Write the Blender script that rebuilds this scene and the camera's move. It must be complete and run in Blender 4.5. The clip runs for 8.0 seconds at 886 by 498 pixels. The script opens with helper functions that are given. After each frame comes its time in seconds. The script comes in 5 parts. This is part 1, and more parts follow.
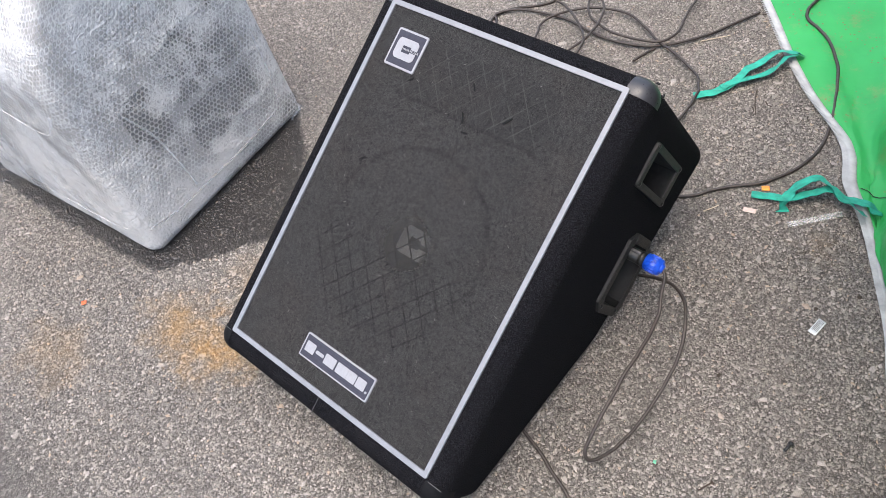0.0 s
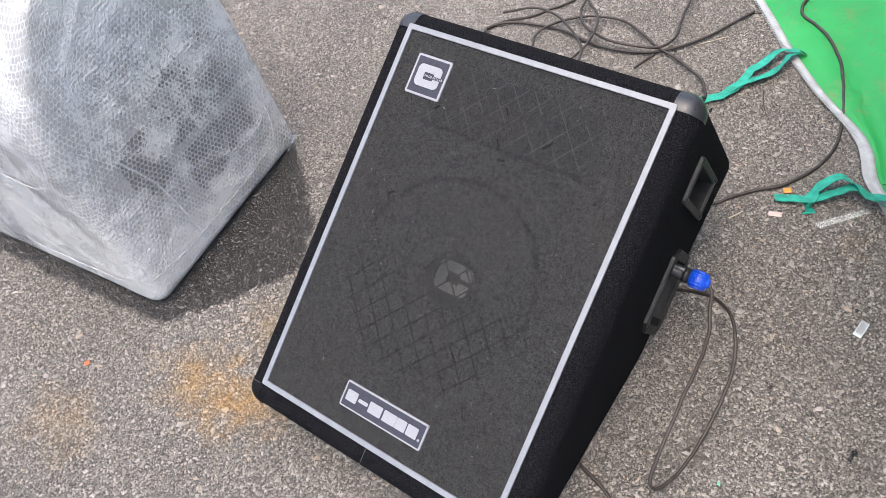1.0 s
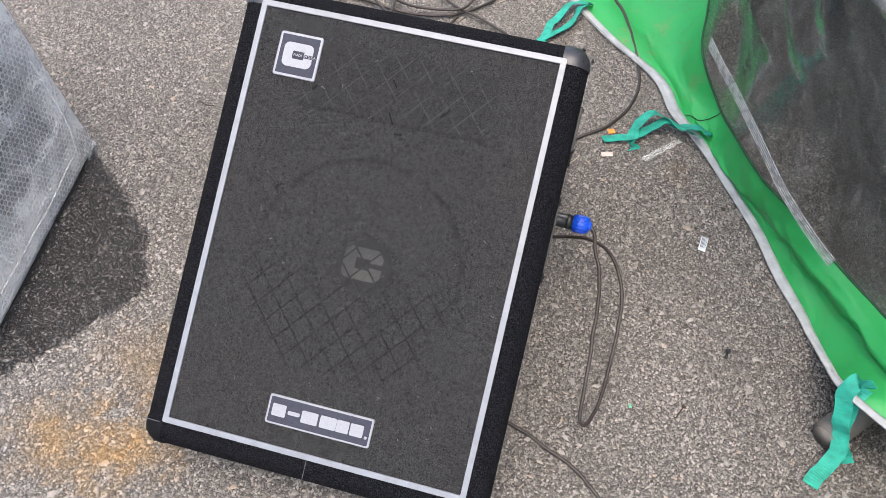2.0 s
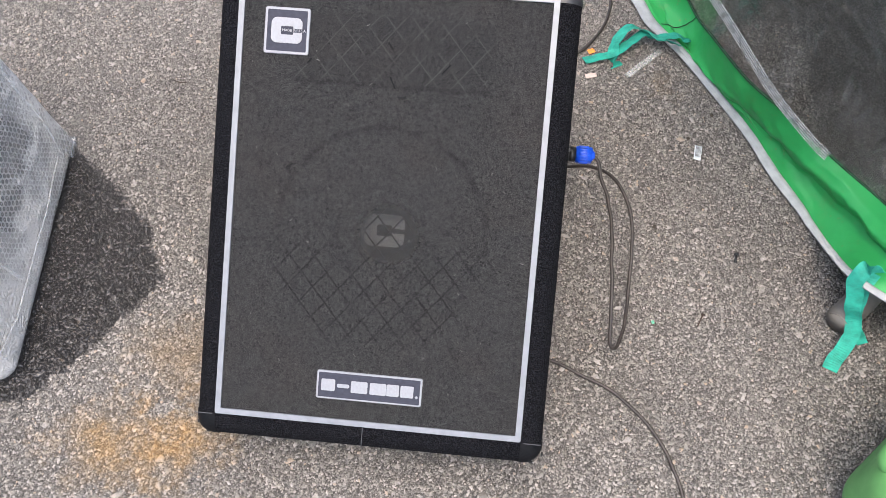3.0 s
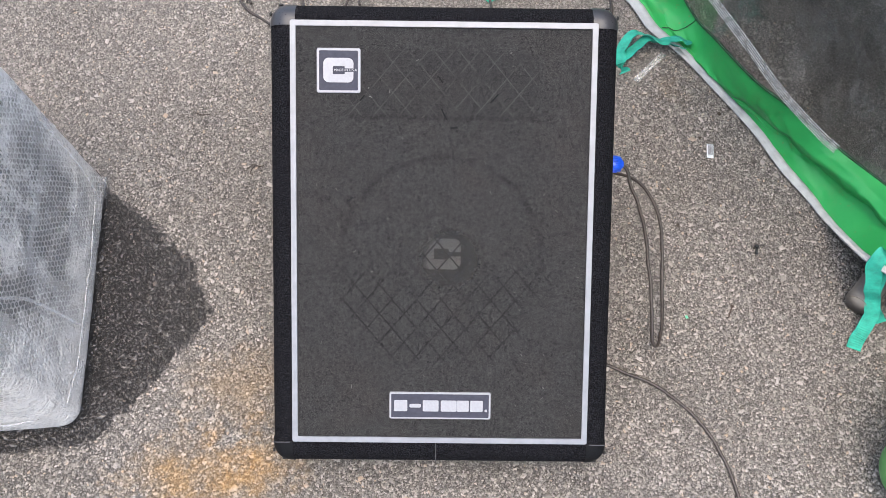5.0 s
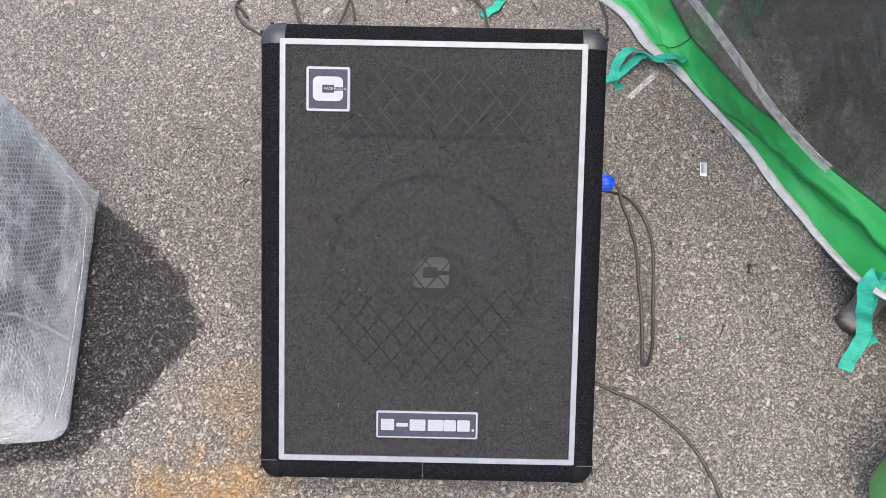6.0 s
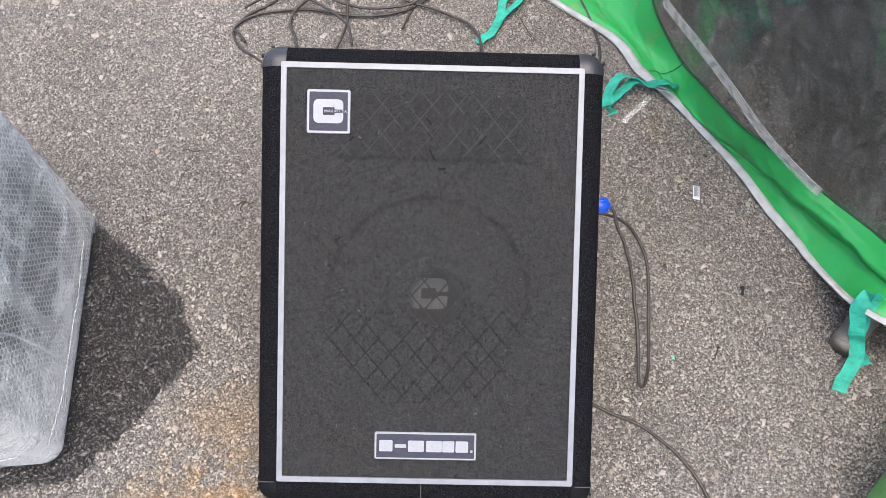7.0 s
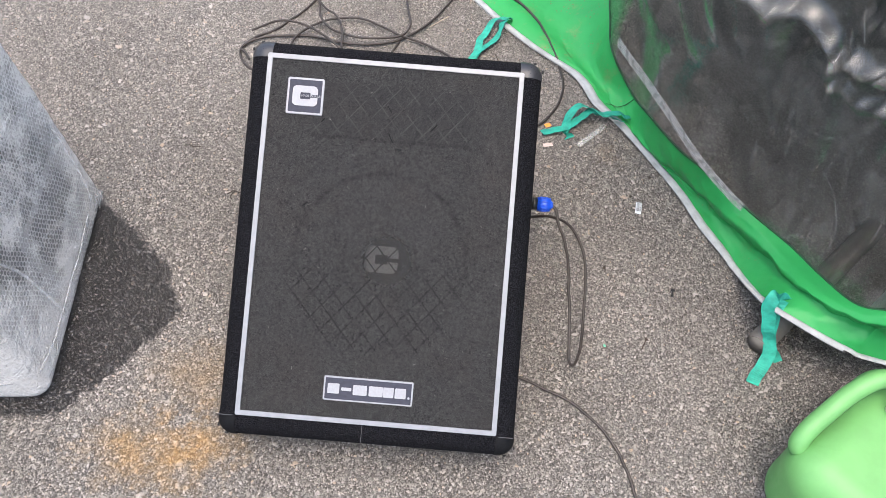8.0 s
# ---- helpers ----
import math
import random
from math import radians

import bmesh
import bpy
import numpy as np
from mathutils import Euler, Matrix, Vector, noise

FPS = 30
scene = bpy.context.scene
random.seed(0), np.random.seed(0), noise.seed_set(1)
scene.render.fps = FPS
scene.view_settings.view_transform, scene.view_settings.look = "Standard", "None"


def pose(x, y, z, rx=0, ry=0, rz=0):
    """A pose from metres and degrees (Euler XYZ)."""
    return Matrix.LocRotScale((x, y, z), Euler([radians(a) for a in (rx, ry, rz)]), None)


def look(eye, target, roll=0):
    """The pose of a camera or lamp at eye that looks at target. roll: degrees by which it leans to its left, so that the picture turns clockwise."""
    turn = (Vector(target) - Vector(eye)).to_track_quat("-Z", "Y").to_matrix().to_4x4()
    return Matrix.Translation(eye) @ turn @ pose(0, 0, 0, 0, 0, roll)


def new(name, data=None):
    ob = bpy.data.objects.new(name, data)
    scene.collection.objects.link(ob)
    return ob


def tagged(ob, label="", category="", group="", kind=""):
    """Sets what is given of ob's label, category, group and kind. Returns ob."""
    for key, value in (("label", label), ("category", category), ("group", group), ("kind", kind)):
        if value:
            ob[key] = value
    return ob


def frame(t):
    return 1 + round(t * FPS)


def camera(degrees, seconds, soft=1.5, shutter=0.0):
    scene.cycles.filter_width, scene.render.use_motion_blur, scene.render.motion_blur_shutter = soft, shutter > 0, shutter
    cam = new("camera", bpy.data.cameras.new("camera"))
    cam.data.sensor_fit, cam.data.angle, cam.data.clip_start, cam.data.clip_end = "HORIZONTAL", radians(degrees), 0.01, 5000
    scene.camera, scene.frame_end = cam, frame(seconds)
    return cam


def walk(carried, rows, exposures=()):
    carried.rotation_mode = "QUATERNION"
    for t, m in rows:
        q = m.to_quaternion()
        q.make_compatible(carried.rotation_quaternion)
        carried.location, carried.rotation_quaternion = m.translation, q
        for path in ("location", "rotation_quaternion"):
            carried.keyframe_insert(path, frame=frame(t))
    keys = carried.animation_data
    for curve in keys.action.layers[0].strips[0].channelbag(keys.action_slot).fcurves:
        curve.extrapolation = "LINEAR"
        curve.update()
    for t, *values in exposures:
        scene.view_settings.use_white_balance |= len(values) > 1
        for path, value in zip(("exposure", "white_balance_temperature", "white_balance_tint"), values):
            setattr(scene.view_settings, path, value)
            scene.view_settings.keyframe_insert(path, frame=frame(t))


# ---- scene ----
cam = camera(59.0, 8.0, soft=0.5)
PATH = [
    (0, (0.665, -0.198, 1.26), (-0.304, 0.561, -0.316), -15.3),
    (0.5, (0.618, -0.206, 1.257), (-0.352, 0.562, -0.315), -16.0),
    (0.8, (0.563, -0.214, 1.262), (-0.383, 0.579, -0.312), -16.6),
    (1, (0.512, -0.225, 1.263), (-0.369, 0.615, -0.324), -15.3),
    (1.2, (0.455, -0.234, 1.261), (-0.344, 0.657, -0.342), -13.4),
    (1.5, (0.369, -0.258, 1.244), (-0.234, 0.735, -0.384), -7.9),
    (1.8, (0.292, -0.281, 1.251), (-0.069, 0.779, -0.406), -0.9),
    (2, (0.249, -0.314, 1.254), (0.015, 0.759, -0.417), 2.7),
    (2.2, (0.212, -0.321, 1.268), (0.06, 0.753, -0.412), 4.3),
    (3.3, (0.147, -0.261, 1.308), (0.046, 0.617, -0.487), -1.7),
    (3.5, (0.144, -0.248, 1.321), (0.042, 0.635, -0.471), -1.9),
    (4, (0.067, -0.25, 1.348), (-0.006, 0.613, -0.455), -3.4),
    (4.5, (0.017, -0.273, 1.361), (-0.032, 0.593, -0.441), -2.4),
    (4.7, (-0.003, -0.274, 1.369), (-0.018, 0.598, -0.431), -0.4),
    (5.8, (0.007, -0.258, 1.373), (0.027, 0.648, -0.409), 2.1),
    (6, (0.02, -0.255, 1.378), (0.019, 0.645, -0.408), 1.1),
    (6.5, (0.016, -0.254, 1.377), (0.03, 0.647, -0.408), 2.0),
    (7, (0.005, -0.266, 1.382), (0.031, 0.693, -0.373), 2.6),
    (7.2, (0.005, -0.284, 1.391), (0.047, 0.683, -0.359), 3.7),
    (7.5, (0.064, -0.369, 1.412), (0.092, 0.648, -0.31), 3.6),
    (7.8, (0.094, -0.447, 1.44), (0.104, 0.654, -0.23), 4.9),
    (8, (0.117, -0.509, 1.451), (0.107, 0.615, -0.204), 4.3),
]
walk(cam, [(t, look(eye, target, roll)) for t, eye, target, roll in PATH], exposures=[(0.0, 1.80, 6520, 9), (8.0, 1.86, 6520, 9)])

# ---- light: bright overcast sky ----
SUN_EL, SUN_AZ = 82.0, 175.0
world = bpy.data.worlds.new("overcast_sky")
world.use_nodes = True
scene.world = world
wn = world.node_tree
sky = wn.nodes.new("ShaderNodeTexSky")
sky.sky_type = "NISHITA"
sky.sun_disc = False
sky.sun_elevation = radians(SUN_EL)
sky.sun_rotation = radians(SUN_AZ)
sky.air_density, sky.dust_density, sky.ozone_density = 1.0, 5.0, 1.0
wn.links.new(sky.outputs[0], wn.nodes["Background"].inputs[0])
wn.nodes["Background"].inputs[1].default_value = 0.15
sun_data = bpy.data.lights.new("sun", "SUN")
sun_data.energy, sun_data.angle, sun_data.color = 0.5, radians(80), (1.0, 0.95, 0.89)
sun = new("sun", sun_data)
_e, _a = radians(SUN_EL), radians(SUN_AZ)
sun.matrix_world = look((6 * math.sin(_a) * math.cos(_e), 6 * math.cos(_a) * math.cos(_e), 6 * math.sin(_e)), (0, 0, 0))


# ---- materials ----
class Mat:
    """A small builder for one node material."""

    def __init__(self, name, rough=0.6, metal=0.0, spec=0.5):
        self.m = bpy.data.materials.new(name)
        self.m.use_nodes = True
        self.t = self.m.node_tree
        self.b = self.t.nodes["Principled BSDF"]
        self.b.inputs["Roughness"].default_value = rough
        self.b.inputs["Metallic"].default_value = metal
        self.b.inputs["Specular IOR Level"].default_value = spec
        self.co = self.n("ShaderNodeTexCoord").outputs["Object"]

    def n(self, kind, **values):
        node = self.t.nodes.new(kind)
        for key, v in values.items():
            node.inputs[key.replace("_", " ")].default_value = v
        return node

    def link(self, a, b):
        self.t.links.new(a, b)

    def noise(self, scale, detail=4.0, rough=0.55, co=None):
        x = self.n("ShaderNodeTexNoise", Scale=scale, Detail=detail, Roughness=rough)
        self.link(co or self.co, x.inputs["Vector"])
        return x.outputs["Fac"]

    def voronoi(self, scale, feature="F1", rand=1.0, co=None, out="Distance"):
        x = self.n("ShaderNodeTexVoronoi", Scale=scale, Randomness=rand)
        x.feature = feature
        self.link(co or self.co, x.inputs["Vector"])
        return x.outputs[out]

    def ramp(self, fac, stops):
        x = self.n("ShaderNodeValToRGB")
        el = x.color_ramp.elements
        while len(el) < len(stops):
            el.new(0.5)
        for e, (p, c) in zip(el, stops):
            e.position = p
            e.color = (*c, 1) if len(c) == 3 else c
        self.link(fac, x.inputs["Fac"])
        return x.outputs["Color"]

    def grey(self, fac, p0, p1, v0=0.0, v1=1.0):
        x = self.n("ShaderNodeMapRange")
        for k, v in (("From Min", p0), ("From Max", p1), ("To Min", v0), ("To Max", v1)):
            x.inputs[k].default_value = v
        self.link(fac, x.inputs["Value"])
        return x.outputs["Result"]

    def mix(self, fac, a, b, mode="MIX"):
        x = self.t.nodes.new("ShaderNodeMix")
        x.data_type, x.blend_type = "RGBA", mode
        for key, v in ((0, fac), (6, a), (7, b)):
            if isinstance(v, (int, float)):
                x.inputs[key].default_value = v
            elif isinstance(v, tuple):
                x.inputs[key].default_value = (*v, 1)
            else:
                self.link(v, x.inputs[key])
        return x.outputs[2]

    def math(self, op, a, b=0.0, c=None):
        x = self.t.nodes.new("ShaderNodeMath")
        x.operation = op
        for k, v in enumerate((a, b) if c is None else (a, b, c)):
            if isinstance(v, (int, float)):
                x.inputs[k].default_value = v
            else:
                self.link(v, x.inputs[k])
        return x.outputs[0]

    def vec(self, op, a, b):
        x = self.t.nodes.new("ShaderNodeVectorMath")
        x.operation = op
        for k, v in enumerate((a, b)):
            if isinstance(v, tuple):
                x.inputs[k].default_value = v
            else:
                self.link(v, x.inputs[k])
        return x.outputs["Value"] if op in ("LENGTH", "DOT_PRODUCT", "DISTANCE") else x.outputs["Vector"]

    def bump(self, height, strength, distance, before=None):
        x = self.n("ShaderNodeBump", Strength=strength, Distance=distance)
        self.link(height, x.inputs["Height"])
        if before:
            self.link(before, x.inputs["Normal"])
        return x.outputs["Normal"]

    def color(self, c):
        if isinstance(c, tuple):
            self.b.inputs["Base Color"].default_value = (*c, 1)
        else:
            self.link(c, self.b.inputs["Base Color"])
        return self

    def set(self, name, v):
        if isinstance(v, (int, float)):
            self.b.inputs[name].default_value = v
        else:
            self.link(v, self.b.inputs[name])
        return self

    def normal(self, v):
        self.link(v, self.b.inputs["Normal"])
        return self


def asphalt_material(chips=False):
    """Worn asphalt: the binder with its fine grit, or the stone chips set in it; both carry the same stains and water."""
    a = Mat("asphalt_stone_chips" if chips else "weathered_asphalt", 0.9)
    big = a.noise(2.2, 5)
    grain = a.noise(1100, 2)
    if chips:
        pick = a.n("ShaderNodeNewGeometry").outputs["Random Per Island"]
        c = a.ramp(pick, [(0.0, (0.11, 0.102, 0.094)), (0.14, (0.20, 0.187, 0.173)), (0.5, (0.27, 0.254, 0.236)), (0.8, (0.33, 0.312, 0.292)), (0.95, (0.395, 0.376, 0.354)), (1.0, (0.36, 0.29, 0.225))])
        c = a.mix(a.grey(a.noise(450, 3), 0.35, 0.7, 0.0, 0.55), c, a.mix(1.0, c, (0.55, 0.53, 0.50), "MULTIPLY"))
        h = a.noise(500, 3)
        nrm = a.bump(h, 0.5, 0.001)
    else:
        cell = a.voronoi(300, out="Color")
        edge = a.voronoi(300, "DISTANCE_TO_EDGE")
        c = a.ramp(cell, [(0.0, (0.085, 0.078, 0.071)), (0.35, (0.165, 0.154, 0.142)), (0.7, (0.24, 0.225, 0.209)), (1.0, (0.33, 0.312, 0.292))])
        gap = a.grey(edge, 0.0, 0.09, 1.0, 0.0)
        c = a.mix(a.math("MULTIPLY", gap, 0.85), c, (0.042, 0.038, 0.034))
        h = a.math("ADD", a.grey(edge, 0.0, 0.2), a.math("MULTIPLY", grain, 0.35))
        nrm = a.bump(h, 1.0, 0.003)
    c = a.mix(a.grey(grain, 0.3, 0.7), c, a.mix(1.0, c, (0.62, 0.62, 0.62), "MULTIPLY"))
    c = a.mix(1.0, c, a.ramp(big, [(0.25, (0.84, 0.82, 0.79)), (0.75, (1.12, 1.1, 1.07))]), "MULTIPLY")
    # ochre dirt
    st = a.noise(17, 6, 0.7)
    for (x, y, r, amount) in ((-0.44, -0.035, 0.15, 0.40), (-0.34, -0.04, 0.14, 0.36), (-0.35, 0.12, 0.15, 0.28), (-0.29, 0.0, 0.12, 0.3), (-0.62, -0.24, 0.14, 0.22), (0.50, 0.80, 0.08, 0.15)):
        far = a.vec("DISTANCE", a.vec("MULTIPLY", a.co, (1.0, 1.35, 0.0)), (x, y * 1.35, 0.0))
        m = a.grey(a.math("ADD", far, a.math("MULTIPLY", st, 0.34)), 0.13 + r * 0.2, 0.15 + r, amount, 0.0)
        c = a.mix(m, c, a.mix(0.5, a.mix(1.0, c, (1.5, 0.95, 0.32), "MULTIPLY"), (0.42, 0.25, 0.07)))
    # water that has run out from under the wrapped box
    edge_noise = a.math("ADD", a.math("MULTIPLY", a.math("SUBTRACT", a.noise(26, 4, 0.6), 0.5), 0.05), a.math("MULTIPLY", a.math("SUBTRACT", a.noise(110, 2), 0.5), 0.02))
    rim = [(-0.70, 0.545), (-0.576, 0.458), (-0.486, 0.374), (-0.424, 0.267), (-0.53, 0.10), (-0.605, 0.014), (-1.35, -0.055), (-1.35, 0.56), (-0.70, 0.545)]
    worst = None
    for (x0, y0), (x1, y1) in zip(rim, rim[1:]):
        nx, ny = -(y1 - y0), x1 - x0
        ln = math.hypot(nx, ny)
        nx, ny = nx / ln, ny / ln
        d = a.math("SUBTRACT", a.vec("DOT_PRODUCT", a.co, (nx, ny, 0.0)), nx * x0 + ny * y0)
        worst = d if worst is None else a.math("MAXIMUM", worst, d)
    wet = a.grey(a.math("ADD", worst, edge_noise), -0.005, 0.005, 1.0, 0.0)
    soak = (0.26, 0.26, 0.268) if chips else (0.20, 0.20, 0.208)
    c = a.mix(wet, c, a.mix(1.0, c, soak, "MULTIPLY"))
    a.color(c)
    a.set("Roughness", a.grey(wet, 0, 1, 0.92, 0.34))
    a.normal(nrm)
    return a.m


def carpet_material():
    a = Mat("black_speaker_carpet", 0.95, spec=0.06)
    f = a.noise(520, 3, 0.65)
    v = a.voronoi(420)
    c = a.ramp(f, [(0.34, (0.0012, 0.0012, 0.0015)), (0.5, (0.0080, 0.0080, 0.0096)), (0.68, (0.029, 0.029, 0.034))])
    dust = a.grey(a.noise(9, 6, 0.7), 0.62, 0.9, 0.0, 0.22)
    a.color(a.mix(dust, c, (0.024, 0.024, 0.026)))
    a.set("Sheen Weight", 0.0)
    a.normal(a.bump(a.math("ADD", f, v), 1.0, 0.004))
    return a.m


def foam_material():
    """Open-cell foam; its texture space is that of the front, x across and y up from the lower edge."""
    a = Mat("grille_foam", 0.7, spec=0.22)
    gap = a.voronoi(500, "DISTANCE_TO_EDGE")
    worm = a.n("ShaderNodeTexNoise", Scale=330.0, Detail=2.0, Roughness=0.6, Distortion=1.2)
    a.link(a.co, worm.inputs["Vector"])
    v = a.math("ADD", a.grey(gap, 0.0, 0.28, 0.0, 0.7), a.grey(worm.outputs["Fac"], 0.36, 0.64, 0.0, 0.3))
    f = a.noise(900, 2)
    c = a.ramp(v, [(0.13, (0.006, 0.006, 0.006)), (0.38, (0.053, 0.0525, 0.0512)), (0.95, (0.106, 0.1035, 0.100))])
    tone = a.voronoi(500, out="Color")
    c = a.mix(1.0, c, a.ramp(tone, [(0.1, (0.84, 0.84, 0.84)), (0.6, (1.03, 1.03, 1.02)), (0.95, (1.14, 1.13, 1.12))]), "MULTIPLY")
    pit = a.grey(a.noise(150, 3, 0.7), 0.36, 0.52, 0.38, 0.0)
    c = a.mix(pit, c, a.mix(1.0, c, (0.30, 0.30, 0.30), "MULTIPLY"))
    sep = a.n("ShaderNodeSeparateXYZ")
    a.link(a.co, sep.inputs[0])
    x, y = sep.outputs[0], sep.outputs[1]
    p = a.vec("MULTIPLY", a.co, (1, 1, 0))
    far = a.vec("DISTANCE", p, (0.0, 0.29, 0.0))
    wob = a.math("MULTIPLY", a.math("SUBTRACT", a.noise(30, 3), 0.5), 0.01)

    def line(value, at, half):
        return a.grey(a.math("ABSOLUTE", a.math("SUBTRACT", a.math("ADD", value, wob), at)), half * 0.3, half, 1.0, 0.0)

    ring = a.math("MULTIPLY", line(far, 0.152, 0.0055), a.math("MULTIPLY", a.grey(y, 0.20, 0.40, 0.3, 1.0), a.grey(a.noise(25, 3), 0.35, 0.6, 0.25, 1.0)))
    cap = line(far, 0.064, 0.004)
    # diamond wire behind the foam pressing through
    inside = a.grey(far, 0.165, 0.185, 1.0, 0.0)
    low = a.grey(y, 0.25, 0.30, 1.0, 0.0)
    d1 = a.math("PINGPONG", a.math("ADD", x, a.math("MULTIPLY", y, 0.85)), 0.019)
    d2 = a.math("PINGPONG", a.math("SUBTRACT", x, a.math("MULTIPLY", y, 0.85)), 0.019)
    wire = a.math("MAXIMUM", a.grey(d1, 0.0006, 0.0024, 1.0, 0.0), a.grey(d2, 0.0006, 0.0024, 1.0, 0.0))
    horn_x = a.grey(a.math("ABSOLUTE", x), 0.135, 0.15, 1.0, 0.0)
    horn_y = a.grey(a.math("ABSOLUTE", a.math("SUBTRACT", y, 0.55)), 0.045, 0.05, 1.0, 0.0)
    horn = a.math("MULTIPLY", horn_x, horn_y)
    wires = a.math("MULTIPLY", wire, a.math("MULTIPLY", a.math("MULTIPLY", inside, low), a.grey(a.noise(18, 2), 0.28, 0.5, 0.1, 0.95)))
    thread = a.math("MAXIMUM", a.grey(d1, 0.0003, 0.0013, 1.0, 0.0), a.grey(d2, 0.0003, 0.0013, 1.0, 0.0))
    scratch = a.math("MULTIPLY", thread, a.math("MULTIPLY", horn, a.grey(a.noise(22, 2), 0.34, 0.52)))
    rim_y = a.math("MULTIPLY", line(y, 0.500, 0.005), horn_x)
    dark = a.math("MAXIMUM", a.math("MAXIMUM", a.math("MULTIPLY", ring, 0.75), a.math("MULTIPLY", cap, 0.22)), a.math("MAXIMUM", wires, a.math("MULTIPLY", rim_y, 0.55)))
    c = a.mix(a.math("MULTIPLY", dark, 0.60), c, (0.004, 0.0042, 0.0042))
    c = a.mix(a.math("MULTIPLY", scratch, 0.55), c, (0.15, 0.147, 0.14))
    c = a.mix(a.math("MULTIPLY", horn, 0.30), c, (0.026, 0.026, 0.0255))
    brown = a.grey(a.noise(7, 4), 0.5, 0.75, 0.0, 0.55)
    c = a.mix(brown, c, a.mix(1.0, c, (1.1, 0.97, 0.90), "MULTIPLY"))
    # colour brightened over the woofer's middle to offset the see-through patch's darkening
    thin = a.grey(a.vec("DISTANCE", p, (0.012, 0.286, 0.0)), 0.034, 0.052, 1.0, 0.0)
    c = a.mix(thin, c, a.mix(1.0, c, (1.42, 1.42, 1.42), "MULTIPLY"))
    a.color(c)
    h = a.math("SUBTRACT", a.math("ADD", v, a.math("MULTIPLY", f, 0.4)), a.math("ADD", a.math("MULTIPLY", pit, 0.6), a.math("MULTIPLY", dark, 0.5)))
    a.normal(a.bump(h, 1.0, 0.005))
    # see-through patch added over the woofer's dust cap so its print shows
    clear = a.n("ShaderNodeBsdfTransparent")
    m = a.n("ShaderNodeMixShader")
    a.link(a.grey(thin, 0.0, 1.0, 1.0, 0.56), m.inputs[0])
    a.link(clear.outputs[0], m.inputs[1])
    a.link(a.b.outputs[0], m.inputs[2])
    a.link(m.outputs[0], a.t.nodes["Material Output"].inputs["Surface"])
    return a.m


def plain(name, c, rough=0.5, metal=0.0, vary=0.15, scale=40, bump=0.0, spec=0.5):
    a = Mat(name, rough, metal, spec)
    n = a.noise(scale, 5, 0.6)
    lo, hi = tuple(v * (1 - vary) for v in c), tuple(min(1.0, v * (1 + vary)) for v in c)
    a.color(a.ramp(n, [(0.3, lo), (0.7, hi)]))
    a.set("Roughness", a.grey(a.noise(scale * 2.7, 3), 0.3, 0.7, max(0.02, rough - 0.08), min(1, rough + 0.08)))
    if bump:
        a.normal(a.bump(a.noise(scale * 6, 3), 0.5, bump))
    return a.m


def tarp_material():
    a = Mat("green_tarpaulin", 0.5, spec=0.3)
    weave = a.math("MULTIPLY", a.noise(1400, 1), 1.0)
    big = a.noise(5, 4)
    c = a.ramp(big, [(0.3, (0.016, 0.215, 0.052)), (0.7, (0.024, 0.280, 0.070))])
    dirt = a.grey(a.noise(11, 8, 0.75), 0.54, 0.70, 0.0, 0.5)
    sep = a.n("ShaderNodeSeparateXYZ")
    a.link(a.co, sep.inputs[0])
    low = a.math("MULTIPLY", a.grey(sep.outputs[2], 0.03, 0.14, 1.0, 0.15), a.grey(sep.outputs[1], 0.45, 1.0, 0.35, 1.0))
    c = a.mix(a.math("MULTIPLY", dirt, low), c, (0.20, 0.16, 0.08))
    specks = a.grey(a.voronoi(85), 0.10, 0.26, 1.0, 0.0)
    c = a.mix(a.math("MULTIPLY", specks, a.math("MULTIPLY", a.grey(a.noise(6, 3), 0.46, 0.58), low)), c, (0.15, 0.095, 0.035))
    a.color(c)
    a.set("Roughness", a.grey(dirt, 0, 1, 0.48, 0.8))
    crease = a.n("ShaderNodeTexNoise", Scale=7.0, Detail=3.0, Roughness=0.5, Distortion=0.3)
    a.link(a.co, crease.inputs["Vector"])
    a.normal(a.bump(a.math("ADD", a.noise(28, 3), a.math("MULTIPLY", weave, 0.05)), 0.25, 0.005, a.bump(crease.outputs["Fac"], 0.35, 0.03)))
    a.set("Subsurface Weight", 0.0)
    return a.m


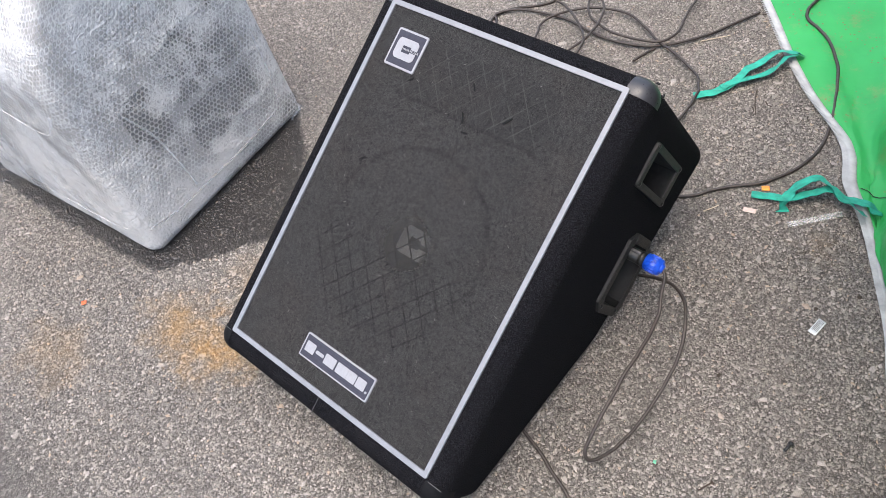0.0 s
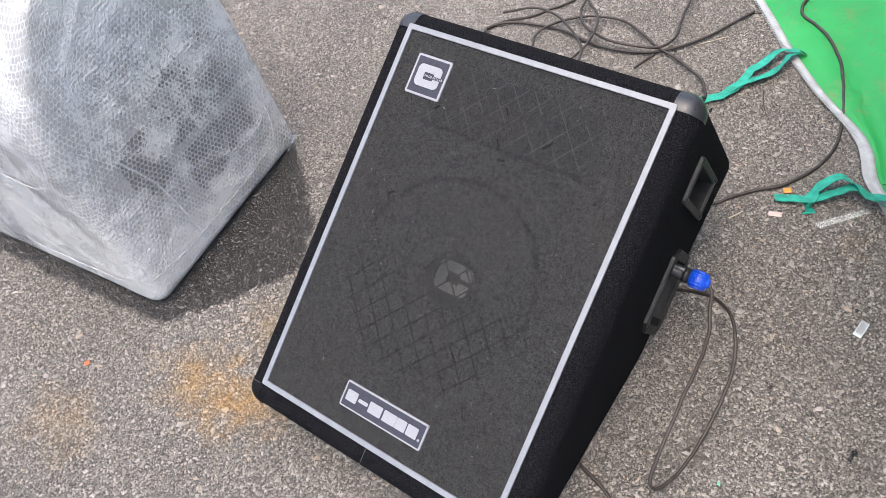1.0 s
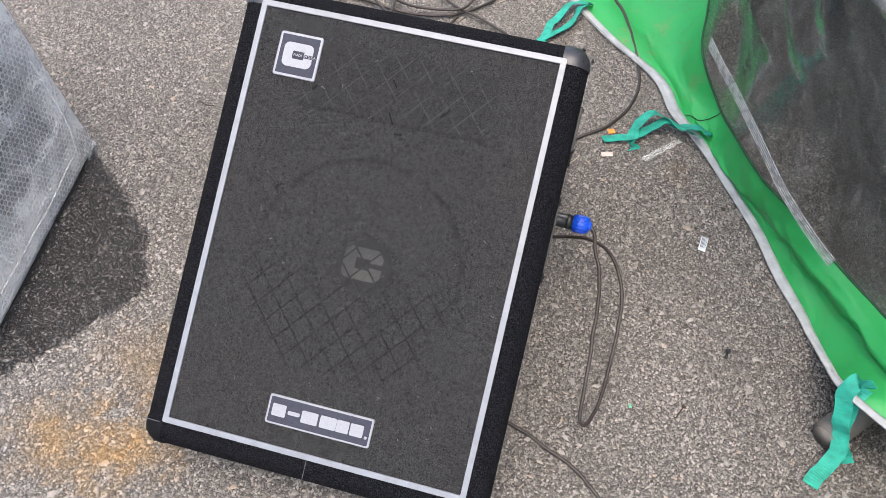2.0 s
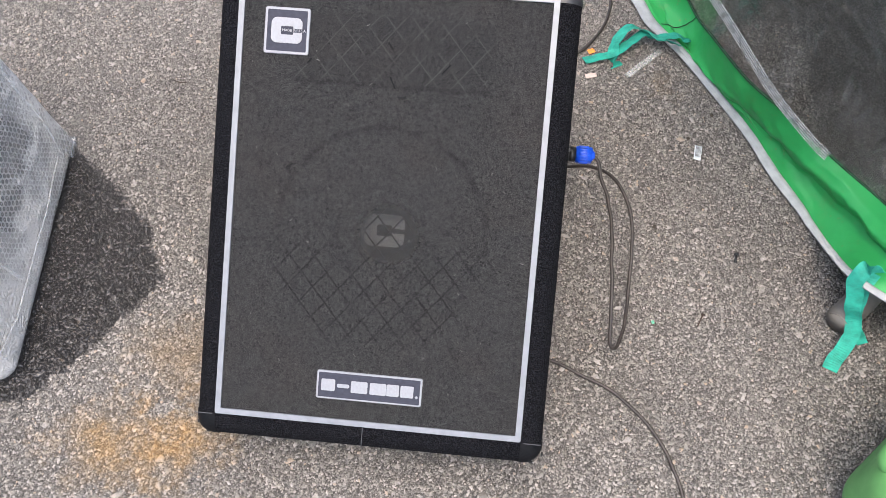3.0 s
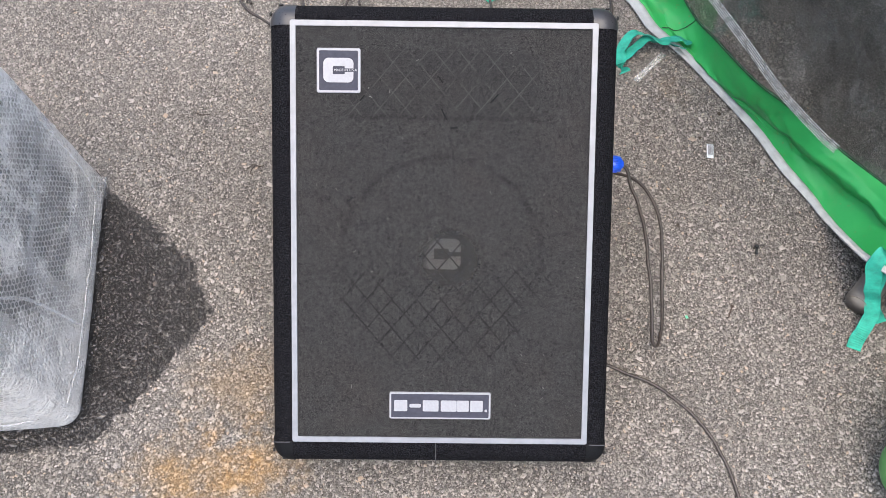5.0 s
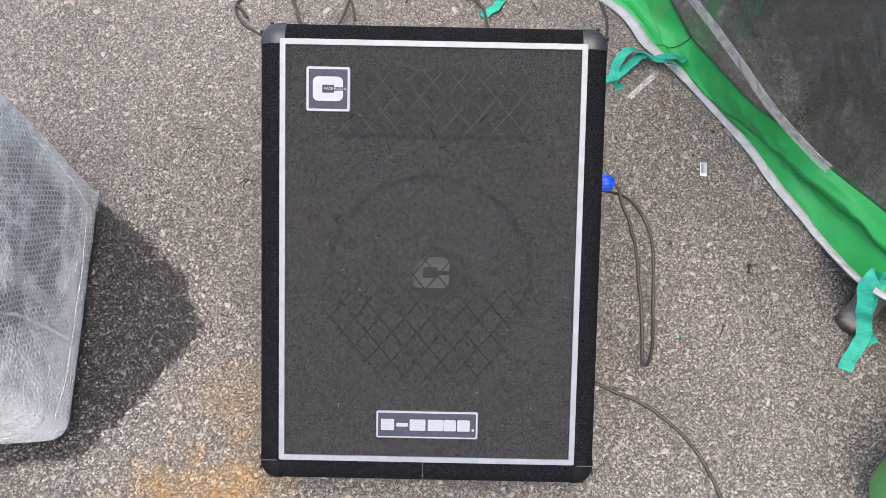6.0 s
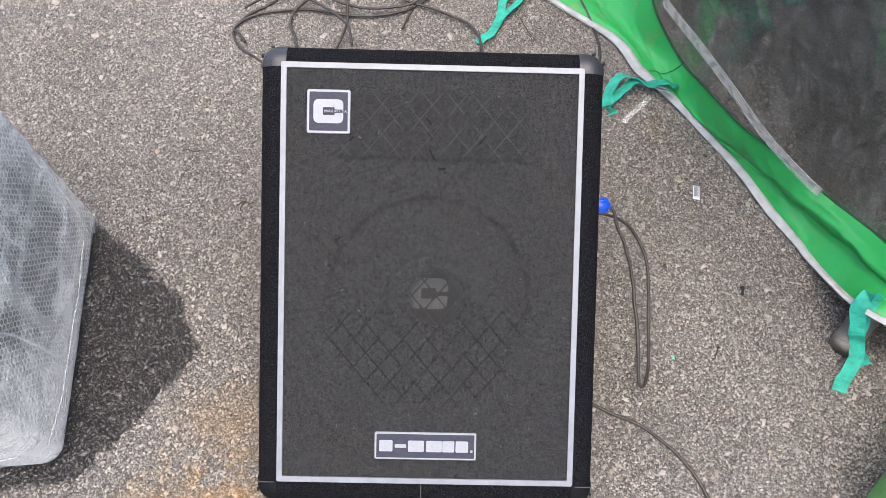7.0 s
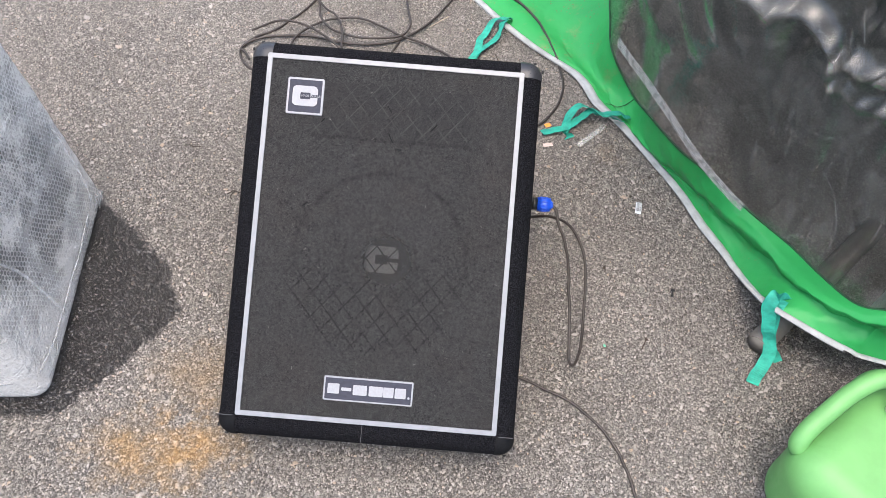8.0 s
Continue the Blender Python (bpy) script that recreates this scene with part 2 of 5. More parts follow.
def film_material():
    """Thin clear PVC: mostly see-through, glossy where it catches the sky, with a faint haze of dust and painted
    reflection streaks.
    """
    a = Mat("clear_pvc_film", 0.08)
    t = a.t
    out = t.nodes["Material Output"]
    n1 = a.n("ShaderNodeTexNoise", Scale=9.0, Detail=3.0, Distortion=1.2)
    stretched = a.vec("MULTIPLY", a.co, (1.0, 1.0, 2.2))
    a.link(stretched, n1.inputs["Vector"])
    bump = a.bump(n1.outputs["Fac"], 0.08, 0.02)
    gloss = a.n("ShaderNodeBsdfGlossy", Roughness=0.012)
    a.link(bump, gloss.inputs["Normal"])
    gloss.inputs["Color"].default_value = (0.9, 0.92, 0.95, 1)
    clear = a.n("ShaderNodeBsdfTransparent")
    clear.inputs["Color"].default_value = (0.84, 0.84, 0.825, 1)
    haze = a.n("ShaderNodeBsdfDiffuse")
    haze.inputs["Color"].default_value = (0.46, 0.44, 0.40, 1)
    fres = a.n("ShaderNodeFresnel", IOR=1.5)
    a.link(bump, fres.inputs["Normal"])
    scr = a.noise(4.0, 8, 0.8, co=a.vec("MULTIPLY", a.co, (3.0, 3.0, 1.2)))
    # pale slanting streaks mixed into the haze stand in for mirrored surroundings
    reflection_streaks = a.n("ShaderNodeTexNoise", Scale=12.0, Detail=6.0, Roughness=0.7, Distortion=2.5)
    turned = a.n("ShaderNodeMapping")
    turned.inputs["Rotation"].default_value = (0.5, 0.35, -0.6)
    turned.inputs["Scale"].default_value = (0.9, 3.2, 1.0)
    a.link(a.co, turned.inputs["Vector"])
    a.link(turned.outputs[0], reflection_streaks.inputs["Vector"])
    dusty = a.math("ADD", a.grey(scr, 0.44, 0.72, 0.015, 0.18), a.math("ADD", a.grey(reflection_streaks.outputs["Fac"], 0.50, 0.68, 0.0, 0.18), a.math("MULTIPLY", a.grey(a.voronoi(16, "DISTANCE_TO_EDGE", co=a.vec("ADD", a.co, a.vec("MULTIPLY", reflection_streaks.outputs["Color"], (0.25, 0.25, 0.25)))), 0.0, 0.03, 0.22, 0.0), a.grey(a.noise(5, 2), 0.5, 0.62))))
    m1 = a.n("ShaderNodeMixShader")
    a.link(dusty, m1.inputs[0])
    a.link(clear.outputs[0], m1.inputs[1])
    a.link(haze.outputs[0], m1.inputs[2])
    m2 = a.n("ShaderNodeMixShader")
    a.link(a.math("MINIMUM", fres.outputs[0], 0.42), m2.inputs[0])
    a.link(m1.outputs[0], m2.inputs[1])
    a.link(gloss.outputs[0], m2.inputs[2])
    a.link(m2.outputs[0], out.inputs["Surface"])
    return a.m


def bubble_material():
    """Bubble wrap: rows of round air cells 10 mm apart on a cloudy film."""
    a = Mat("bubble_wrap", 0.22)
    t = a.t
    out = t.nodes["Material Output"]
    uv = a.n("ShaderNodeTexCoord").outputs["UV"]
    p = uv
    P = 0.0105
    cell = (P, P * 1.7320508, 1.0)
    half = (P / 2, P * 0.8660254, 0.5)

    def grid(q):
        w = t.nodes.new("ShaderNodeVectorMath")
        w.operation = "WRAP"
        a.link(q, w.inputs[0])
        w.inputs[1].default_value = (cell[0], cell[1], 1.0)
        w.inputs[2].default_value = (0, 0, -1.0)
        flat = a.vec("MULTIPLY", a.vec("SUBTRACT", w.outputs[0], half), (1, 1, 0))
        return a.vec("LENGTH", flat, (0, 0, 0))

    d = a.math("MINIMUM", grid(p), grid(a.vec("ADD", p, half)))
    wrinkle = a.n("ShaderNodeTexNoise", Scale=55.0, Detail=6.0, Distortion=2.5)
    a.link(a.co, wrinkle.inputs["Vector"])
    fine = a.n("ShaderNodeTexNoise", Scale=150.0, Detail=3.0, Distortion=1.5)
    a.link(a.co, fine.inputs["Vector"])
    a.color(a.ramp(a.noise(3.2, 4), [(0.32, (0.47, 0.48, 0.49)), (0.7, (0.56, 0.545, 0.515))]))
    a.normal(a.bump(fine.outputs["Fac"], 0.5, 0.003, a.bump(wrinkle.outputs["Fac"], 0.8, 0.005)))
    a.set("Roughness", a.grey(a.noise(14, 4), 0.35, 0.65, 0.20, 0.40))
    a.set("Specular IOR Level", 0.6)
    clear = a.n("ShaderNodeBsdfTransparent")
    clear.inputs["Color"].default_value = (0.95, 0.95, 0.95, 1)
    # milky where the film clings or lies in several layers, clear where the air cells stand off it
    cloud = a.grey(a.noise(4.5, 6, 0.62), 0.40, 0.60, 0.24, 0.80)
    torn = a.vec("ADD", a.co, a.vec("MULTIPLY", wrinkle.outputs["Color"], (0.06, 0.06, 0.06)))
    web = a.math("MULTIPLY", a.grey(a.voronoi(20, "DISTANCE_TO_EDGE", co=torn), 0.0, 0.16, 0.5, 0.0), a.grey(a.noise(9, 2), 0.36, 0.55))
    cells = a.grey(a.noise(120, 2), 0.3, 0.7, 0.15, 0.55)
    rim = a.math("MULTIPLY", a.grey(a.math("ABSOLUTE", a.math("SUBTRACT", d, P * 0.47)), P * 0.02, P * 0.15, 1.0, 0.0), cells)
    glint = a.math("MULTIPLY", a.grey(d, 0.0, P * 0.22, 0.35, 0.0), a.grey(fine.outputs["Fac"], 0.48, 0.6))
    dense = a.math("MINIMUM", a.math("ADD", a.math("ADD", a.math("ADD", cloud, web), rim), glint), 0.95)
    m = a.n("ShaderNodeMixShader")
    a.link(dense, m.inputs[0])
    a.link(clear.outputs[0], m.inputs[1])
    a.link(a.b.outputs[0], m.inputs[2])
    a.link(m.outputs[0], out.inputs["Surface"])
    return a.m


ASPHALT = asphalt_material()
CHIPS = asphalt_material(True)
CARPET = carpet_material()
FOAM = foam_material()
PIPING = plain("white_vinyl_piping", (0.152, 0.160, 0.174), 0.38, vary=0.12, scale=60)
CAP = plain("grey_black_corner_plastic", (0.022, 0.0225, 0.026), 0.34, vary=0.15, scale=90, spec=0.4)
CAP_LOW = plain("black_corner_rubber", (0.0042, 0.0044, 0.0052), 0.7, vary=0.25, scale=120, spec=0.12)
SEAM = plain("worn_grey_edge", (0.040, 0.040, 0.043), 0.6, vary=0.3, scale=200)
RECESS = plain("black_moulded_plastic", (0.008, 0.0085, 0.0085), 0.5, vary=0.25, scale=120, bump=0.0004)
HOLE = plain("matt_black_inside", (0.004, 0.004, 0.004), 0.9)
PLATE = plain("slate_badge_paint", (0.033, 0.034, 0.046), 0.6, vary=0.12, scale=150, spec=0.1)
SILVER = plain("brushed_silver_badge", (0.215, 0.22, 0.235), 0.5, 0.1, vary=0.08, scale=300, spec=0.25)
SCREW = plain("black_screw_metal", (0.03, 0.03, 0.03), 0.35, 0.6)
BLUE = plain("blue_connector_plastic", (0.006, 0.055, 0.42), 0.35, vary=0.12, scale=80)
CABLE = plain("dusty_dark_rubber_cable", (0.026, 0.020, 0.0165), 0.55, vary=0.35, scale=60, bump=0.0005)
TARP = tarp_material()
ZIP = plain("white_zipper_tape", (0.30, 0.31, 0.315), 0.8, vary=0.2, scale=35, bump=0.0006)
RIBBON = plain("teal_woven_ribbon", (0.010, 0.235, 0.165), 0.75, vary=0.28, scale=60, bump=0.0005)
FILM = film_material()
BUBBLE = bubble_material()
PACK = plain("white_packing_foam", (0.35, 0.345, 0.335), 0.8, vary=0.12, scale=8)
PACK_DARK = plain("dark_panel_inside_wrap", (0.032, 0.034, 0.038), 0.6, vary=0.3, scale=12)
LIME = plain("lime_green_plastic", (0.095, 0.26, 0.078), 0.55, vary=0.1, scale=14, bump=0.0008)
PIPE = plain("dirty_grey_pipe", (0.115, 0.104, 0.09), 0.6, vary=0.3, scale=18, bump=0.0008)
PAPER = plain("pale_paper", (0.62, 0.60, 0.57), 0.8, vary=0.1, scale=120)
LABEL_PAPER = plain("pale_blue_label", (0.42, 0.46, 0.48), 0.6, vary=0.1, scale=200)
PINK = plain("faded_pink_paper", (0.44, 0.35, 0.31), 0.8, vary=0.12, scale=120)
INK = plain("grey_print", (0.12, 0.12, 0.13), 0.7)
ORANGE = plain("orange_scrap", (0.62, 0.22, 0.03), 0.6, vary=0.25, scale=90)
RED = plain("red_orange_scrap", (0.55, 0.10, 0.03), 0.6, vary=0.25, scale=90)
MINT = plain("mint_green_scrap", (0.10, 0.36, 0.22), 0.6, vary=0.25, scale=90)
LINT = plain("pale_lint", (0.20, 0.195, 0.18), 0.9)
TWIG = plain("dry_dark_twig", (0.045, 0.035, 0.026), 0.85, vary=0.3, scale=90)
STRAW = plain("pale_straw", (0.36, 0.31, 0.23), 0.85, vary=0.2, scale=90)


def see_through(name, c, dense, rough):
    a = Mat(name, rough)
    a.color(c)
    clear = a.n("ShaderNodeBsdfTransparent")
    m = a.n("ShaderNodeMixShader")
    a.link(a.grey(a.noise(60, 4), 0.3, 0.7, dense - 0.15, dense + 0.15), m.inputs[0])
    a.link(clear.outputs[0], m.inputs[1])
    a.link(a.b.outputs[0], m.inputs[2])
    a.link(m.outputs[0], a.t.nodes["Material Output"].inputs["Surface"])
    return a.m


CONE = plain("grey_paper_cone", (0.20, 0.195, 0.185), 0.9, vary=0.1, scale=30)
BASKET = plain("grey_steel_frame", (0.11, 0.11, 0.11), 0.6, vary=0.15, scale=60)
PRINT_WHITE = plain("pale_print", (0.85, 0.85, 0.83), 0.7, vary=0.05)
STRIP = see_through("clear_plastic_strip", (0.6, 0.6, 0.57), 0.22, 0.2)


# ---- mesh helpers ----
def smooth(bm, on=True):
    for f in bm.faces:
        f.smooth = on
    return bm


def thing(name, at, label, category, group="", kind=""):
    e = new(name)
    e.location = at
    e.empty_display_size = 0.05
    return tagged(e, label, category, group, kind)


def base_of(ob):
    p = Vector((0, 0, 0))
    while ob is not None:
        p = p + ob.location
        ob = ob.parent
    return p


def part(name, bm, material, parent=None, label=""):
    """Links a bmesh given in world places as one mesh object under parent."""
    me = bpy.data.meshes.new(name)
    if parent is not None:
        bmesh.ops.translate(bm, verts=bm.verts, vec=-base_of(parent))
    bm.normal_update()
    bm.to_mesh(me)
    bm.free()
    me.materials.append(material)
    ob = new(name, me)
    ob.parent = parent
    return tagged(ob, label)


def box(size, m=None, bevel=0.0, seg=3):
    bm = bmesh.new()
    bmesh.ops.create_cube(bm, size=1)
    bmesh.ops.scale(bm, vec=size, verts=bm.verts)
    if bevel:
        bmesh.ops.bevel(bm, geom=bm.edges, offset=bevel, segments=seg, profile=0.5, affect="EDGES")
        smooth(bm)
    if m is not None:
        bmesh.ops.transform(bm, matrix=m, verts=bm.verts)
    return bm


def cyl(r, h, m=None, seg=20, bevel=0.0, r2=None):
    bm = bmesh.new()
    bmesh.ops.create_cone(bm, cap_ends=True, segments=seg, radius1=r, radius2=r if r2 is None else r2, depth=h)
    if bevel:
        bmesh.ops.bevel(bm, geom=[e for e in bm.edges if e.calc_face_angle(0) > 1.0], offset=bevel, segments=2, affect="EDGES")
    smooth(bm)
    if m is not None:
        bmesh.ops.transform(bm, matrix=m, verts=bm.verts)
    return bm


def merge(*bms):
    out = bms[0]
    for b in bms[1:]:
        me = bpy.data.meshes.new("tmp")
        b.to_mesh(me)
        b.free()
        out.from_mesh(me)
        bpy.data.meshes.remove(me)
    return out


def prism(outline, w0, w1, m=None, bevel=0.0, seg=2):
    """An upright prism over an outline of (x, y)."""
    bm = bmesh.new()
    lo = [bm.verts.new((x, y, w0)) for x, y in outline]
    hi = [bm.verts.new((x, y, w1)) for x, y in outline]
    n = len(lo)
    bm.faces.new(lo[::-1])
    bm.faces.new(hi)
    for i in range(n):
        bm.faces.new((lo[i], lo[(i + 1) % n], hi[(i + 1) % n], hi[i]))
    bmesh.ops.recalc_face_normals(bm, faces=bm.faces)
    if bevel:
        bmesh.ops.bevel(bm, geom=bm.edges, offset=bevel, segments=seg, profile=0.5, affect="EDGES")
    if m is not None:
        bmesh.ops.transform(bm, matrix=m, verts=bm.verts)
    return bm


def rounded(x0, y0, x1, y1, r, seg=5):
    pts = []
    for cx, cy, a0 in ((x1 - r, y1 - r, 0), (x0 + r, y1 - r, 90), (x0 + r, y0 + r, 180), (x1 - r, y0 + r, 270)):
        for k in range(seg + 1):
            a = radians(a0 + 90 * k / seg)
            pts.append((cx + r * math.cos(a), cy + r * math.sin(a)))
    return pts


def ring_plate(outer, inner, w0, w1, m=None):
    """A flat frame between two outlines with as many points each."""
    bm = bmesh.new()
    n = len(outer)
    rows = [[bm.verts.new((x, y, w)) for x, y in line] for line, w in ((outer, w0), (outer, w1), (inner, w1), (inner, w0))]
    for a, b in zip(rows, rows[1:] + rows[:1]):
        for i in range(n):
            bm.faces.new((a[i], a[(i + 1) % n], b[(i + 1) % n], b[i]))
    bmesh.ops.recalc_face_normals(bm, faces=bm.faces)
    if m is not None:
        bmesh.ops.transform(bm, matrix=m, verts=bm.verts)
    return bm


def spline(points, per=8):
    """Catmull-Rom through the points."""
    p = [Vector(q) for q in points]
    p = [2 * p[0] - p[1]] + p + [2 * p[-1] - p[-2]]
    out = []
    for i in range(1, len(p) - 2):
        a, b, c, d = p[i - 1 : i + 3]
        for k in range(per):
            t = k / per
            out.append(0.5 * (2 * b + (c - a) * t + (2 * a - 5 * b + 4 * c - d) * t * t + (3 * b - a - 3 * c + d) * t**3))
    return out + [p[-2]]


def tube(line, r, sides=8):
    bm = bmesh.new()
    rings = []
    side = None
    for i, p in enumerate(line):
        d = (line[min(i + 1, len(line) - 1)] - line[max(i - 1, 0)]).normalized()
        if side is None:
            side = d.orthogonal().normalized()
        side = (side - d * side.dot(d)).normalized()
        up = d.cross(side)
        rings.append([bm.verts.new(p + r * (math.cos(a) * side + math.sin(a) * up)) for a in (2 * math.pi * k / sides for k in range(sides))])
    for a, b in zip(rings, rings[1:]):
        for k in range(sides):
            bm.faces.new((a[k], a[(k + 1) % sides], b[(k + 1) % sides], b[k]))
    bm.faces.new(rings[0][::-1])
    bm.faces.new(rings[-1])
    bmesh.ops.recalc_face_normals(bm, faces=bm.faces)
    return smooth(bm)


def band(line, width, across, thick=0.0009):
    """A flat ribbon along a line; across gives its width's direction at each share of its length."""
    bm = bmesh.new()
    rows = []
    for i, p in enumerate(line):
        d = (line[min(i + 1, len(line) - 1)] - line[max(i - 1, 0)]).normalized()
        a = Vector(across(i / (len(line) - 1)))
        a = (a - d * a.dot(d)).normalized()
        n = d.cross(a)
        h = a * width / 2
        rows.append([bm.verts.new(q) for q in (p - h, p + h, p + h + n * thick, p - h + n * thick)])
    for a, b in zip(rows, rows[1:]):
        for k in range(4):
            bm.faces.new((a[k], a[(k + 1) % 4], b[(k + 1) % 4], b[k]))
    bm.faces.new(rows[0][::-1])
    bm.faces.new(rows[-1])
    bmesh.ops.recalc_face_normals(bm, faces=bm.faces)
    return bm


def sheet(place, nu, nv, thick=0.0):
    """A grid surface place(u, v), u and v from 0 to 1, with a thin back where thick is given."""
    bm = bmesh.new()
    g = [[bm.verts.new(place(i / nu, j / nv)) for j in range(nv + 1)] for i in range(nu + 1)]
    for i in range(nu):
        for j in range(nv):
            bm.faces.new((g[i][j], g[i + 1][j], g[i + 1][j + 1], g[i][j + 1]))
    if thick:
        bm.normal_update()
        back = {v: bm.verts.new(v.co - v.normal * thick) for row in g for v in row}
        for f in bm.faces[:]:
            bm.faces.new([back[v] for v in reversed(f.verts)])
        rim = [g[i][0] for i in range(nu)] + [g[nu][j] for j in range(nv)] + [g[i][nv] for i in range(nu, 0, -1)] + [g[0][j] for j in range(nv, 0, -1)]
        for a, b in zip(rim, rim[1:] + rim[:1]):
            bm.faces.new((b, a, back[a], back[b]))
    smooth(bm)
    return bm


def boolean_cut(ob, cutters):
    """Cuts the closed meshes out of ob for good."""
    for c in cutters:
        me = bpy.data.meshes.new("cutter")
        c.to_mesh(me)
        c.free()
        tool = new("cutter", me)
        tool.parent = ob.parent
        tool.location = -base_of(ob.parent)
        bpy.context.view_layer.update()
        mod = ob.modifiers.new("cut", "BOOLEAN")
        mod.object, mod.operation, mod.solver = tool, "DIFFERENCE", "EXACT"
        bpy.context.view_layer.update()
        cut = bpy.data.meshes.new_from_object(ob.evaluated_get(bpy.context.evaluated_depsgraph_get()))
        ob.modifiers.remove(mod)
        ob.data = cut
        bpy.data.objects.remove(tool)


def letters(text, size, m, depth=0.0003):
    """Raised letters in the built-in font as a bmesh."""
    cu = bpy.data.curves.new("text", "FONT")
    cu.body, cu.size, cu.extrude = text, size, depth
    cu.align_x, cu.align_y = "CENTER", "CENTER"
    ob = new("text", cu)
    bpy.context.view_layer.update()
    me = bpy.data.meshes.new_from_object(ob.evaluated_get(bpy.context.evaluated_depsgraph_get()))
    bm = bmesh.new()
    bm.from_mesh(me)
    bpy.data.objects.remove(ob)
    bpy.data.curves.remove(cu)
    bpy.data.meshes.remove(me)
    bmesh.ops.transform(bm, matrix=m, verts=bm.verts)
    return bm


# ---- ground ----
def ground():
    edges = [-300, -80, -20, -6, -2.5] + [-2.5 + 0.1 * k for k in range(1, 50)] + [2.5, 6, 20, 80, 300]
    bm = bmesh.new()
    g = [[bm.verts.new((x, y + 0.4, 0)) for y in edges] for x in edges]
    for i in range(len(edges) - 1):
        for j in range(len(edges) - 1):
            bm.faces.new((g[i][j], g[i + 1][j], g[i + 1][j + 1], g[i][j + 1]))
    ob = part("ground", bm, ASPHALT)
    tagged(ob, "weathered grey asphalt with a wet patch and ochre stains", "ground", kind="structure")
    # stone chips worn free of the binder, each a low irregular block
    rng = np.random.default_rng(7)
    step = 0.0050
    gx, gy = np.meshgrid(np.arange(-1.40, 1.08, step), np.arange(-0.44, 1.95, step), indexing="ij")
    n = gx.size
    keep = rng.random(n) < 0.88
    cx = gx.ravel() + rng.uniform(-0.5, 0.5, n) * step
    cy = gy.ravel() + rng.uniform(-0.5, 0.5, n) * step
    # none where the monitor, the wrapped load and the tent stand
    keep &= ~((np.abs(cx) < 0.22) & (cy > 0.15) & (cy < 0.50)) & ~((cx > 0.80) & (cy > 0.60)) & ~((cx > 0.60) & (cy > 1.0))
    keep &= ~((cx < -0.70) & (cx > -1.16) & (cy > 0.10) & (cy < 0.46)) & ~((cx < -0.95) & (cy > 1.25))
    inside = np.minimum(np.minimum(cx + 1.40, 1.08 - cx), np.minimum((cy + 0.44) * 2, 1.95 - cy))
    keep &= rng.random(n) < (inside / 0.22).clip(0.04, 1.0)
    cx, cy = cx[keep], cy[keep]
    n = len(cx)
    size = 0.00180 * np.exp(rng.normal(0.0, 0.34, n)).clip(0.5, 2.0)
    coarse = rng.random(n) < 0.03
    size[coarse] *= rng.uniform(1.4, 2.3, coarse.sum())
    long = rng.uniform(1.0, 1.9, n)
    turn = rng.uniform(0, 2 * np.pi, n)
    top = rng.uniform(0.0003, 0.0015, n) + 0.0005 * coarse
    lean_x, lean_y = rng.normal(0, 0.15, n), rng.normal(0, 0.15, n)
    K = 4
    ang = np.arange(K)[None, :] * 2 * np.pi / K + rng.uniform(-0.45, 0.45, (n, K))
    rad = size[:, None] * rng.uniform(0.7, 1.25, (n, K))
    u, v = rad * np.cos(ang) * long[:, None], rad * np.sin(ang)
    px, py = u * np.cos(turn)[:, None] - v * np.sin(turn)[:, None], u * np.sin(turn)[:, None] + v * np.cos(turn)[:, None]
    verts = np.empty((n, 2 * K, 3))
    verts[:, :K, 0], verts[:, :K, 1] = cx[:, None] + px * 0.86, cy[:, None] + py * 0.86
    verts[:, :K, 2] = top[:, None] + lean_x[:, None] * px + lean_y[:, None] * py
    verts[:, K:, 0], verts[:, K:, 1], verts[:, K:, 2] = cx[:, None] + px * 1.1, cy[:, None] + py * 1.1, -0.0008
    base = (np.arange(n) * 2 * K)[:, None]
    caps = base + np.arange(K)[None, :]
    sides = np.stack([np.stack([base[:, 0] + k, base[:, 0] + K + k, base[:, 0] + K + (k + 1) % K, base[:, 0] + (k + 1) % K], 1) for k in range(K)], 1)
    loops = np.concatenate([caps.ravel(), sides.ravel()])
    starts = np.concatenate([np.arange(n) * K, n * K + np.arange(n * K) * 4])
    me = bpy.data.meshes.new("stone_chips")
    me.vertices.add(n * 2 * K)
    me.vertices.foreach_set("co", verts.ravel())
    me.loops.add(len(loops))
    me.loops.foreach_set("vertex_index", loops.astype(np.int32))
    me.polygons.add(len(starts))
    me.polygons.foreach_set("loop_start", starts.astype(np.int32))
    me.update(calc_edges=True)
    me.validate()
    me.materials.append(CHIPS)
    chips = new("stone_chips", me)
    chips.parent = ob
    tagged(chips, "pale and dark stone chips in the asphalt", kind="stuff")
    return ob


ground()

# ---- stage monitor ----
TILT = math.atan2(0.335, 0.5455)
FRONT = Matrix.Translation((0, 0, 0.1385)) @ Matrix.Rotation(TILT, 4, "X")  # x across, y up the front, z out of it
W, V0, V1 = 0.2635, -0.040, 0.668
DROP = 0.1385


def low(v):
    """Depth below the front at which the ground lies under the place v on it."""
    return -(DROP + v * math.sin(TILT)) / math.cos(TILT)


SIDE = [(V0, 0.0), (V1, 0.0), (V1, -0.388), (0.2695, low(0.2695)), (V0, low(V0))]


def side_frame(v, w):
    """A frame on the cabinet's side that faces the tent: x up the front, y out of the front, z out of the side."""
    return FRONT @ Matrix(((0, 0, 1, W), (1, 0, 0, v), (0, 1, 0, w), (0, 0, 0, 1)))


